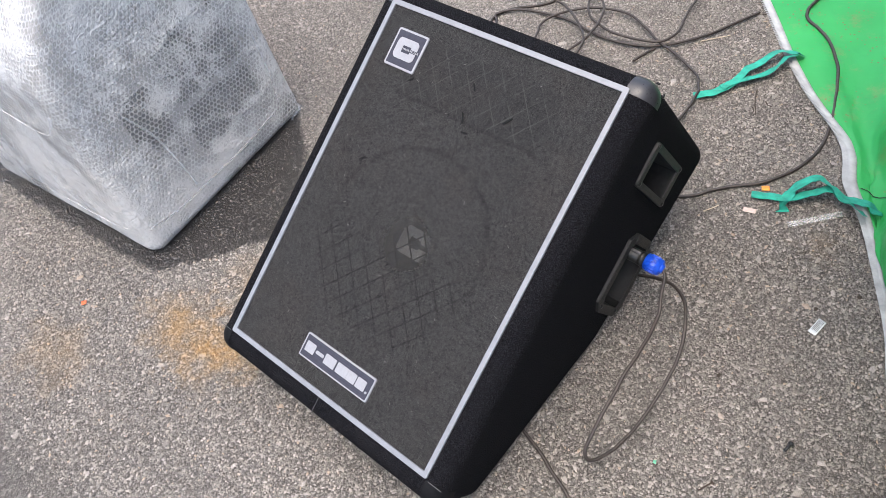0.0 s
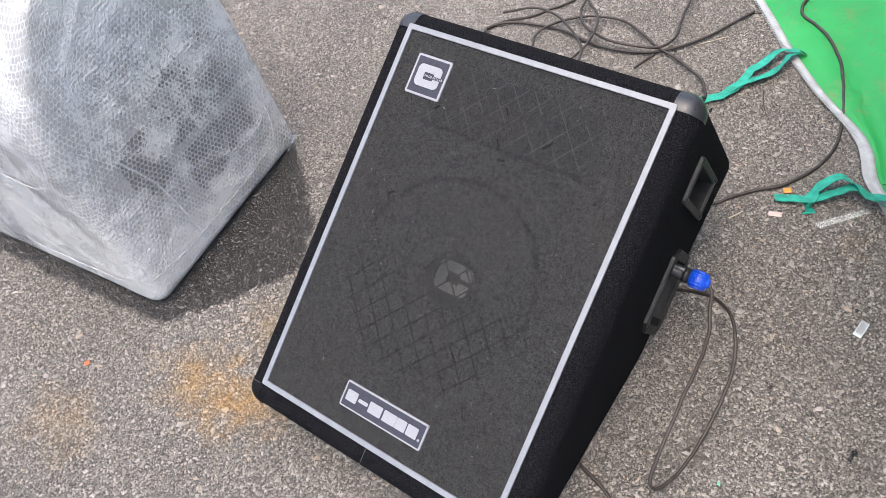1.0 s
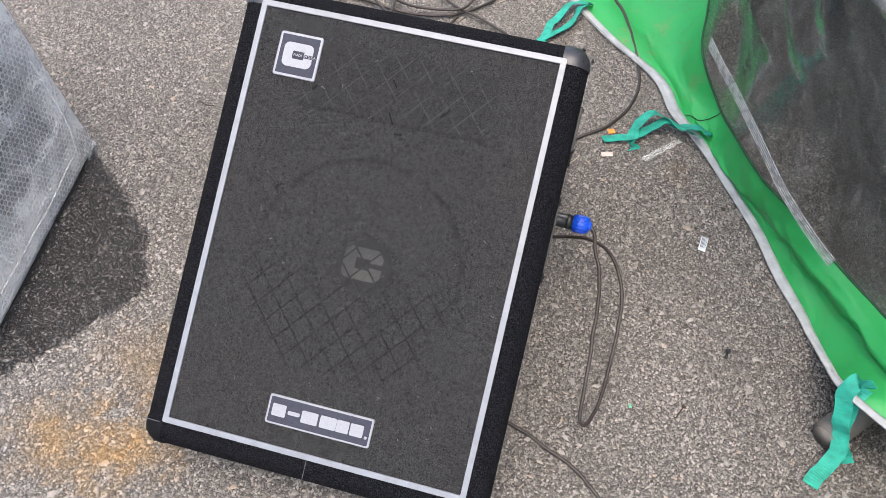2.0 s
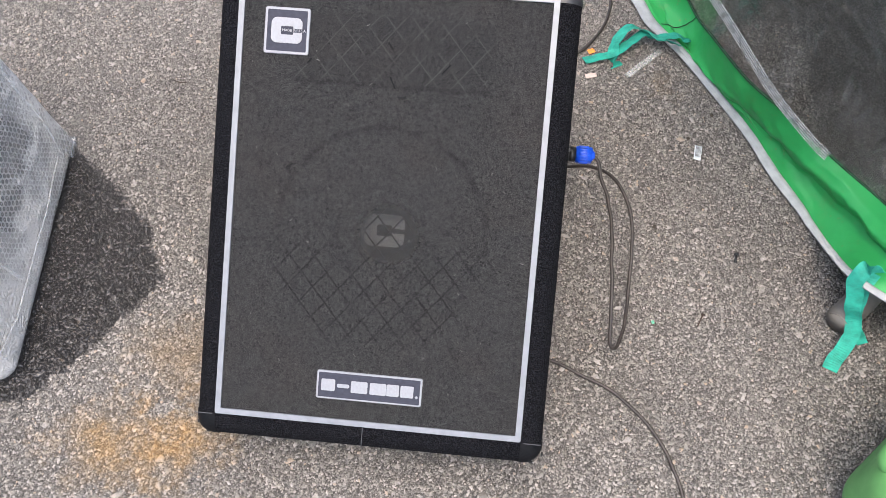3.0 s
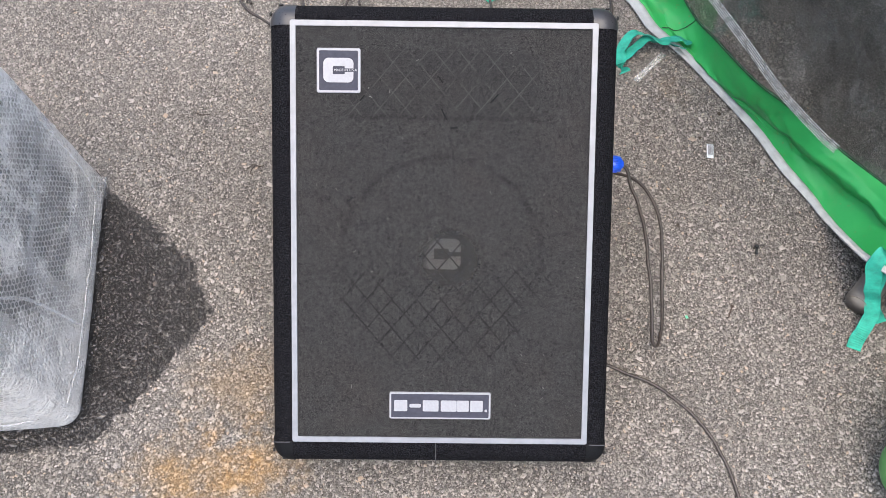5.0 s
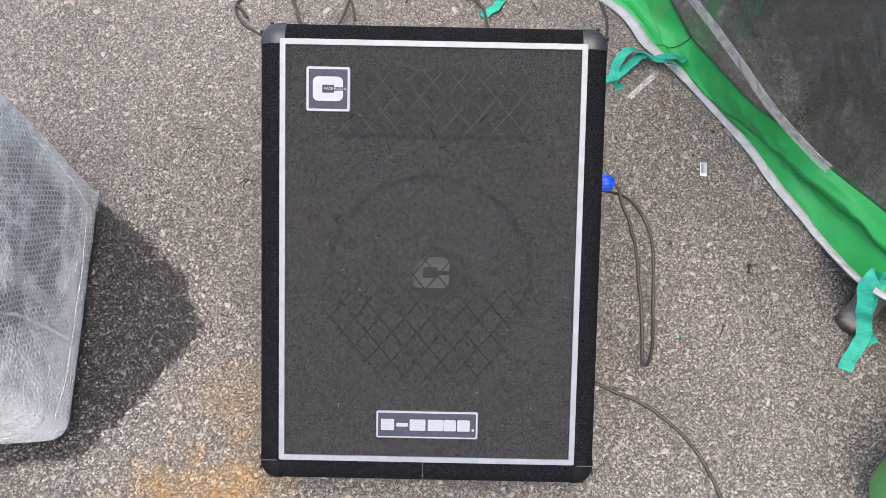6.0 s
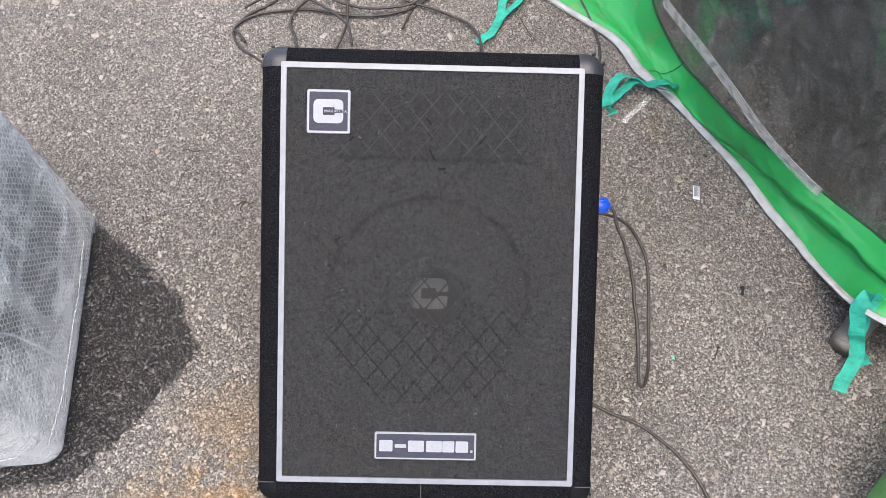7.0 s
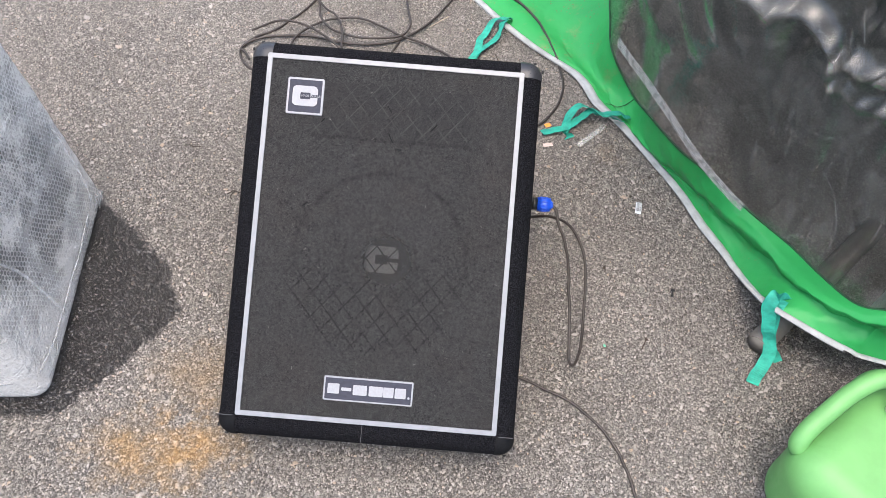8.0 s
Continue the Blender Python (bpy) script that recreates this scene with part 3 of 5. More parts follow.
def stage_monitor():
    root = thing("stage_monitor", (0, 0.3, 0), "black carpeted wedge stage monitor with grey foam grille and white piping", "speaker")
    bm = bmesh.new()
    a = [bm.verts.new((-W, v, w)) for v, w in SIDE]
    b = [bm.verts.new((W, v, w)) for v, w in SIDE]
    bm.faces.new(a)
    bm.faces.new(b[::-1])
    for i in range(5):
        j = (i + 1) % 5
        bm.faces.new((a[i], b[i], b[j], a[j]))
    bmesh.ops.recalc_face_normals(bm, faces=bm.faces)
    bmesh.ops.bevel(bm, geom=bm.edges, offset=0.029, segments=8, profile=0.5, affect="EDGES")
    bmesh.ops.transform(bm, matrix=FRONT, verts=bm.verts)
    body = part("cabinet", bm, CARPET, root, "black speaker carpet, dusty at the edges")
    port = box((0.058, 0.142, 0.10), side_frame(0.568, -0.187) @ Matrix.Translation((0, 0, -0.03)))
    dish = box((0.118, 0.092, 0.06), side_frame(0.3985, -0.274) @ Matrix.Translation((0, 0, -0.01)))
    hollow = box((0.43, 0.61, 0.16), FRONT @ Matrix.Translation((0, 0.32, -0.035)))
    boolean_cut(body, [port, dish, hollow])
    for f in body.data.polygons:
        f.use_smooth = True
    body.data.set_sharp_from_angle(angle=radians(40))

    # foam front and its white piping
    hw, v1 = 0.2275, 0.6395

    def foam_at(u, v):
        x, y = -hw + 0.004 + (2 * hw - 0.008) * u, 0.004 + (v1 - 0.008) * v
        z = 0.0015 + 0.0007 * noise.noise((x * 40, y * 40, 0)) + 0.0009 * noise.noise((x * 9, y * 9, 3))
        return Vector((x, y, z))

    me = bpy.data.meshes.new("grille")
    bm = sheet(foam_at, 90, 126, thick=0.004)
    bm.to_mesh(me)
    bm.free()
    me.materials.append(FOAM)
    foam = new("grille", me)
    foam.parent = root
    foam.matrix_local = Matrix.Translation(-root.location) @ FRONT
    tagged(foam, "dark grey open-cell foam with faint marks of the drivers behind")
    part("piping", ring_plate(rounded(-hw - 0.002, -0.002, hw + 0.002, v1 + 0.002, 0.003), rounded(-hw + 0.0064, 0.0064, hw - 0.0064, v1 - 0.0064, 0.001), 0.0, 0.0042, FRONT), PIPING, root, "white vinyl piping")

    # plastic corner caps: shells that follow the cabinet's rounded corners
    def wedge(grow, soft):
        c = (0.31, -0.17)
        bm = bmesh.new()
        line = [(v + math.copysign(grow, v - c[0]), w + math.copysign(grow, w - c[1])) for v, w in SIDE]
        a = [bm.verts.new((-W - grow, v, w)) for v, w in line]
        b = [bm.verts.new((W + grow, v, w)) for v, w in line]
        bm.faces.new(a)
        bm.faces.new(b[::-1])
        for i in range(5):
            j = (i + 1) % 5
            bm.faces.new((a[i], b[i], b[j], a[j]))
        bmesh.ops.recalc_face_normals(bm, faces=bm.faces)
        bmesh.ops.bevel(bm, geom=bm.edges, offset=soft, segments=7, profile=0.5, affect="EDGES")
        return bm

    for sx in (-1, 1):
        for sv, vv in ((-1, V0), (1, V1)):
            bm = wedge(0.0014, 0.0302)
            for co, no in (((sx * (W - (0.0410 if sv > 0 else 0.034)), 0, 0), (-sx, 0, 0)), ((0, vv - sv * (0.0335 if sv > 0 else 0.036), 0), (0, -sv, 0)), ((0, 0, -0.040), (0, 0, -1))):
                bmesh.ops.bisect_plane(bm, geom=bm.verts[:] + bm.edges[:] + bm.faces[:], plane_co=co, plane_no=no, clear_outer=True)
            smooth(bm)
            bmesh.ops.transform(bm, matrix=FRONT, verts=bm.verts)
            cap = part("corner_cap", bm, CAP if sv > 0 else CAP_LOW, root, "grey-black plastic corner cap" if sv > 0 else "matt black corner cap")
            if sv < 0:
                part("cap_seam", box((0.026, 0.0012, 0.0008), FRONT @ Matrix.Translation((sx * (W - 0.0165), vv + 0.0362, 0.0018))), SEAM, cap, "pale worn edge of the cap")
            for spot, turn in (((sx * (W + 0.0018), vv - sv * 0.012, -0.033), Matrix.Rotation(radians(90), 4, "Y")), ((sx * (W - 0.014), vv + sv * 0.0018, -0.033), Matrix.Rotation(radians(90), 4, "X"))):
                part("screw", cyl(0.0035, 0.003, FRONT @ Matrix.Translation(spot) @ turn, 12, 0.0004), SCREW, cap)

    # reflex port on the side, a flanged rectangular tunnel
    m = side_frame(0.568, -0.187)
    port = part("port_flange", ring_plate(rounded(-0.038, -0.082, 0.038, 0.082, 0.006), rounded(-0.0265, -0.068, 0.0265, 0.068, 0.003), -0.002, 0.005, m), RECESS, root, "black plastic reflex port flange")
    tunnel = ring_plate(rounded(-0.0280, -0.0695, 0.0280, 0.0695, 0.003), rounded(-0.0262, -0.0677, 0.0262, 0.0677, 0.003), -0.075, 0.002, m)
    part("port_tunnel", merge(tunnel, box((0.053, 0.136, 0.002), m @ Matrix.Translation((0, 0, -0.074)))), HOLE, port)
    for sx in (-1, 1):
        for sy in (-1, 1):
            part("screw", cyl(0.0038, 0.003, m @ Matrix.Translation((sx * 0.032, sy * 0.075, 0.0055)), 12, 0.0006), SCREW, port)

    # recessed jack dish on the side
    m = side_frame(0.3985, -0.274)
    cut = [(-0.075, -0.040), (-0.058, -0.064), (0.058, -0.064), (0.075, -0.040), (0.075, 0.040), (0.058, 0.064), (-0.058, 0.064), (-0.075, 0.040)]
    inn = [(-0.058, -0.034), (-0.046, -0.045), (0.046, -0.045), (0.058, -0.034), (0.058, 0.034), (0.046, 0.045), (-0.046, 0.045), (-0.058, 0.034)]
    dish = part("jack_dish", ring_plate(cut, inn, -0.002, 0.0055, m), RECESS, root, "black plastic recessed jack dish")
    out = [(x * 1.015, y * 1.03) for x, y in inn]
    part("dish_well", merge(ring_plate(out, inn, -0.033, 0.004, m), box((0.117, 0.091, 0.002), m @ Matrix.Translation((0, 0, -0.033)))), RECESS, dish)
    for sx in (-1, 1):
        for sy in (-1, 1):
            part("screw", cyl(0.0036, 0.003, m @ Matrix.Translation((sx * 0.064, sy * 0.042, 0.006)), 12, 0.0006), SCREW, dish)
    part("socket", cyl(0.0175, 0.012, m @ Matrix.Translation((0.0395, 0.031, -0.027)), 24, 0.001), RECESS, dish)

    # badges: plain shapes in their colours
    def on_front(x, y, z=0.0):
        return FRONT @ Matrix.Translation((x, y, z))

    square = part("maker_badge", prism(rounded(-0.0328, -0.033, 0.0328, 0.033, 0.0035), 0.0, 0.0045, on_front(-0.157, 0.568), 0.0007, 1), SILVER, root, "square silver-rimmed slate badge")
    part("badge_field", prism(rounded(-0.0290, -0.0292, 0.0290, 0.0292, 0.0015), 0.0, 0.0049, on_front(-0.157, 0.568)), PLATE, square)
    blob = ring_plate(rounded(-0.0235, -0.018, 0.0215, 0.018, 0.008), rounded(-0.0095, -0.006, 0.0085, 0.006, 0.0015), 0.0049, 0.0056, on_front(-0.1562, 0.5683))
    part("badge_block", blob, SILVER, square, "white rounded block")
    part("badge_slot", box((0.026, 0.0052, 0.0008), on_front(-0.1475, 0.5683, 0.0056)), PLATE, square)
    part("badge_lettering", letters("MADE IN U.S.A", 0.0052, on_front(-0.1465, 0.5683, 0.0062)), SILVER, square)
    name = part("name_badge", prism(rounded(-0.0787, -0.0212, 0.0787, 0.0212, 0.003), 0.0, 0.0045, on_front(0.0, 0.0575), 0.0007, 1), SILVER, root, "oblong silver-rimmed slate badge")
    part("badge_field", prism(rounded(-0.0757, -0.0184, 0.0757, 0.0184, 0.0012), 0.0, 0.0049, on_front(0.0, 0.0575)), PLATE, name)
    for x, w, h in ((-0.061, 0.0205, 0.0175), (-0.0385, 0.018, 0.0055), (-0.0145, 0.0245, 0.0175), (0.0135, 0.0245, 0.0175), (0.0355, 0.0185, 0.0175), (0.0565, 0.0195, 0.0175)):
        part("badge_block", prism(rounded(-w / 2, -h / 2, w / 2, h / 2, 0.0018, 3), 0.0, 0.0056, on_front(x, 0.0575)), SILVER, name)
    part("badge_dot", cyl(0.0022, 0.0016, on_front(0.0712, 0.0505, 0.005), 12), SILVER, name)

    # drivers behind the foam
    def turned(profile, m, seg=64):
        bm = bmesh.new()
        rows = []
        for r, z in profile:
            rows.append([bm.verts.new((r * math.cos(2 * math.pi * k / seg), r * math.sin(2 * math.pi * k / seg), z)) for k in range(seg)])
        for a, b in zip(rows, rows[1:]):
            for k in range(seg):
                bm.faces.new((a[k], a[(k + 1) % seg], b[(k + 1) % seg], b[k]))
        if profile[-1][0] < 0.01:
            bm.faces.new(rows[-1])
        bmesh.ops.recalc_face_normals(bm, faces=bm.faces)
        bmesh.ops.transform(bm, matrix=m, verts=bm.verts)
        return smooth(bm)

    mid = on_front(0.0, 0.290)
    woofer = part("woofer", turned([(0.168, -0.022), (0.167, -0.014), (0.155, -0.012), (0.153, -0.018)], mid), BASKET, root, "grey steel woofer frame behind the foam")
    part("surround", turned([(0.153, -0.018), (0.148, -0.012), (0.140, -0.010), (0.132, -0.013), (0.128, -0.020)], mid), RECESS, woofer, "black rubber surround")
    part("cone", turned([(0.128, -0.020), (0.100, -0.034), (0.064, -0.052)], mid), CONE, woofer, "grey paper cone")
    part("dust_cap", turned([(0.066, -0.0525), (0.062, -0.050), (0.048, -0.046), (0.026, -0.043), (0.006, -0.042)], mid), RECESS, woofer, "black dust cap")
    c_block = ring_plate(rounded(-0.031, -0.0245, 0.030, 0.0245, 0.011), rounded(-0.012, -0.0085, 0.011, 0.0085, 0.002), -0.0415, -0.0405, mid)
    part("dust_cap_print", c_block, PRINT_WHITE, woofer, "pale block printed on the dust cap")
    part("print_slot", box((0.022, 0.007, 0.0006), mid @ Matrix.Translation((0.022, 0.0, -0.0401))), RECESS, woofer)
    horn = part("horn", ring_plate(rounded(-0.140, -0.045, 0.140, 0.045, 0.006), rounded(-0.118, -0.030, 0.118, 0.030, 0.004), -0.028, -0.012, on_front(0.0, 0.550)), BASKET, root, "grey horn flare behind the foam")
    part("baffle", box((0.428, 0.608, 0.004), on_front(0, 0.32, -0.070)), HOLE, root)
    wire = bmesh.new()
    for sgn in (-1, 1):
        for k in range(-26, 27):
            # one slanting wire, clipped to the opening
            pts = []
            for y in (0.018, 0.622):
                pts.append(Vector((k * 0.038 - sgn * 0.85 * (y - 0.29) + 0.012, y, -0.006 - 0.0006 * sgn)))
            a, b = pts
            lo, hi = 0.0, 1.0
            dx = b.x - a.x
            for lim, s2 in ((0.212, 1), (-0.212, -1)):
                t = (lim - a.x) / dx
                if dx * s2 > 0:
                    hi = min(hi, t)
                else:
                    lo = max(lo, t)
            if hi - lo > 0.03:
                wire = merge(wire, tube([FRONT @ a.lerp(b, lo), FRONT @ a.lerp(b, hi)], 0.0012, 5))
    part("wire_grille", wire, HOLE, root, "black diamond wire grille behind the foam")
    part("carpet_seam", box((0.0011, 0.030, 0.0006), on_front(-0.006, -0.0185, 0.0002)), SEAM, root, "butted seam of the carpet")
    # small dark cuts in the foam
    for x0, y0, x1, y1, w in ((0.0705, 0.522, 0.0822, 0.536, 0.0022), (-0.0033, 0.5135, 0.0057, 0.4966, 0.002), (0.010, 0.484, 0.022, 0.486, 0.003), (-0.0085, 0.562, -0.001, 0.551, 0.0018), (-0.125, 0.524, -0.118, 0.532, 0.002), (-0.145, 0.372, -0.135, 0.380, 0.002)):
        mx, my, ln, ang = (x0 + x1) / 2, (y0 + y1) / 2, math.hypot(x1 - x0, y1 - y0), math.atan2(y1 - y0, x1 - x0)
        part("cut", prism(rounded(-ln / 2, -w / 2, ln / 2, w / 2, w * 0.49, 3), 0.0012, 0.0046, on_front(mx, my) @ Matrix.Rotation(ang, 4, "Z")), HOLE, root, "small dark cut in the foam")
    # pale lint and fluff caught in the foam
    rng = random.Random(4)
    pieces = []
    for k in range(46):
        x, y, a, ln = rng.uniform(-0.21, 0.21), rng.uniform(0.02, 0.62), rng.uniform(0, 6.28), rng.uniform(0.002, 0.0065)
        bend = rng.uniform(-0.5, 0.5)
        pts = [(x + ln * t * math.cos(a + bend * t), y + ln * t * math.sin(a + bend * t), 0.0030) for t in (0, 0.5, 1)]
        pieces.append(tube([FRONT @ p for p in spline(pts, 3)], rng.uniform(0.0003, 0.0006), 4))
    tagged(part("lint", merge(*pieces), LINT, root, "pale lint caught in the foam"), kind="stuff")
    return root


stage_monitor()


# ---- plug and its cable ----
JACK = side_frame(0.438, -0.243)


def plug():
    root = thing("speaker_plug", (JACK @ Vector((0, 0, 0.03))), "blue and black speaker plug pushed into the jack", "plug")
    part("barrel", merge(cyl(0.0122, 0.062, JACK @ Matrix.Translation((0, 0, 0.004)), 24, 0.001), cyl(0.0130, 0.010, JACK @ Matrix.Translation((0, 0, 0.026)), 24, 0.001)), RECESS, root, "black plastic barrel")
    part("latch", box((0.006, 0.004, 0.026), JACK @ Matrix.Translation((0.006, 0.0115, 0.010)), 0.001, 2), CAP, root, "black latch")
    sleeve = part("sleeve", cyl(0.0145, 0.028, JACK @ Matrix.Translation((0, 0, 0.047)), 28, 0.0012), BLUE, root, "blue plastic sleeve")
    for k in range(14):
        a = 2 * math.pi * k / 14
        part("rib", box((0.0028, 0.0022, 0.017), JACK @ Matrix.Translation((0.0145 * math.cos(a), 0.0145 * math.sin(a), 0.046)) @ Matrix.Rotation(a, 4, "Z") @ Matrix.Rotation(radians(90), 4, "Z"), 0.0006, 1), BLUE, sleeve)
    part("gland", cyl(0.0085, 0.008, JACK @ Matrix.Translation((0, 0, 0.062)), 20, 0.002), BLUE, root)


plug()
_tip = JACK @ Vector((0, 0, 0.062))


def cable(name, pts, r, label, per=10, wave=0.0015, sides=8, group=""):
    line = spline(pts, per)
    for i, p in enumerate(line):
        p += Vector((noise.noise((p.y * 30, i * 0.07, 1)), noise.noise((p.x * 30, i * 0.07, 5)), 0)) * wave
    base = line[0].copy()
    base.z = 0
    bm = tube(line, r, sides)
    bmesh.ops.translate(bm, verts=bm.verts, vec=-base)
    me = bpy.data.meshes.new(name)
    bm.to_mesh(me)
    bm.free()
    me.materials.append(CABLE)
    ob = new(name, me)
    ob.location = base
    return tagged(ob, label, "cable", group)


R = 0.0032


def flat(pts, z=R):
    return [(x, y, z) for x, y in pts]


cable("speaker_cable", [tuple(_tip), tuple(_tip + Vector((0.012, -0.010, -0.006))), (0.345, 0.468, 0.138), (0.360, 0.432, 0.125), (0.366, 0.38, 0.122), (0.368, 0.32, 0.114), (0.371, 0.255, 0.095), (0.373, 0.205, 0.066), (0.381, 0.192, 0.048), (0.393, 0.205, 0.038), (0.405, 0.245, 0.030), (0.412, 0.31, 0.030), (0.414, 0.38, 0.056), (0.408, 0.43, 0.082), (0.389, 0.475, 0.098), (0.362, 0.512, 0.094), (0.325, 0.535, 0.075), (0.27, 0.55, 0.035), (0.2, 0.54, R), (0.1, 0.52, R)], R, "brown-black speaker cable hanging in a loop from the plug")
cable("trailing_cable", flat([(0.10, 0.26), (0.2, 0.205), (0.284, 0.177), (0.33, 0.158), (0.377, 0.139), (0.412, 0.114), (0.443, 0.086), (0.466, 0.054), (0.484, 0.022), (0.503, -0.041), (0.52, -0.16), (0.50, -0.4)]), R, "dark cable trailing out from under the monitor")
cable("ground_cable", flat([(0.05, 0.70), (0.14, 0.735), (0.19, 0.755), (0.238, 0.789), (0.261, 0.82), (0.295, 0.853), (0.326, 0.88), (0.349, 0.91), (0.369, 0.947), (0.382, 0.989), (0.386, 1.033), (0.378, 1.09)]) + [(0.360, 1.15, 0.010), (0.333, 1.225, 0.012), (0.306, 1.28, 0.012), (0.268, 1.33, 0.013), (0.230, 1.36, 0.013), (0.198, 1.378, 0.014), (0.186, 1.40, 0.014), (0.183, 1.44, 0.014), (0.2, 1.6, 0.014)], 0.0036, "thick dark cable lying across asphalt and green tarpaulin")
COIL = "loose coil of cable behind the monitor"
cable("coiled_cable", flat([(-0.30, 0.90), (-0.36, 0.94), (-0.414, 0.979), (-0.445, 1.003), (-0.469, 1.038), (-0.47, 1.076), (-0.442, 1.113), (-0.394, 1.152), (-0.362, 1.196), (-0.342, 1.222), (-0.30, 1.30)], R), R, "dark cable curling round behind the monitor", group=COIL)
cable("coiled_cable", flat([(-0.44, 1.02), (-0.456, 1.045), (-0.471, 1.06), (-0.453, 1.089), (-0.418, 1.11), (-0.358, 1.124), (-0.296, 1.128), (-0.232, 1.117), (-0.176, 1.111), (-0.114, 1.12), (-0.061, 1.14), (-0.017, 1.179), (0.02, 1.224), (0.042, 1.262), (0.09, 1.36)], 2.6 * R), R, "dark cable lying over the coil in a long bow", group=COIL)
cable("coiled_cable", flat([(-0.31, 0.99), (-0.33, 1.046), (-0.341, 1.078), (-0.334, 1.118), (-0.301, 1.161), (-0.269, 1.188), (-0.227, 1.204), (-0.172, 1.21), (-0.113, 1.186), (-0.063, 1.157), (-0.014, 1.139), (0.035, 1.116), (0.076, 1.092), (0.097, 1.061), (0.105, 1.04), (0.11, 0.95), (0.08, 0.80)], 4.2 * R), R, "dark cable arching over the coil to the monitor", group=COIL)
cable("coiled_cable", flat([(-0.30, 1.32), (-0.287, 1.227), (-0.278, 1.193), (-0.253, 1.16), (-0.219, 1.141), (-0.162, 1.126), (-0.092, 1.135), (-0.05, 1.152), (-0.033, 1.189), (-0.036, 1.224), (-0.045, 1.253), (-0.06, 1.36)], 5.8 * R), R, "dark cable in a narrow loop on the coil", group=COIL)
cable("coiled_cable", flat([(-0.33, 1.30), (-0.271, 1.229), (-0.244, 1.208), (-0.223, 1.175), (-0.21, 1.131), (-0.207, 1.086), (-0.211, 1.047), (-0.23, 0.98)], 7.4 * R), R, "dark cable crossing the coil towards the monitor", group=COIL)
cable("coiled_cable", flat([(-0.45, 1.11), (-0.422, 1.132), (-0.387, 1.156), (-0.348, 1.157), (-0.306, 1.144), (-0.259, 1.114), (-0.219, 1.079), (-0.2, 1.05), (-0.19, 1.0)], 9.0 * R), R, "dark cable bowed over the other loops", group=COIL)
cable("cable_end", flat([(-0.078, 1.078), (-0.072, 1.10), (-0.067, 1.117), (-0.057, 1.14)], R), R, "short cable end sticking out of the coil", group=COIL)


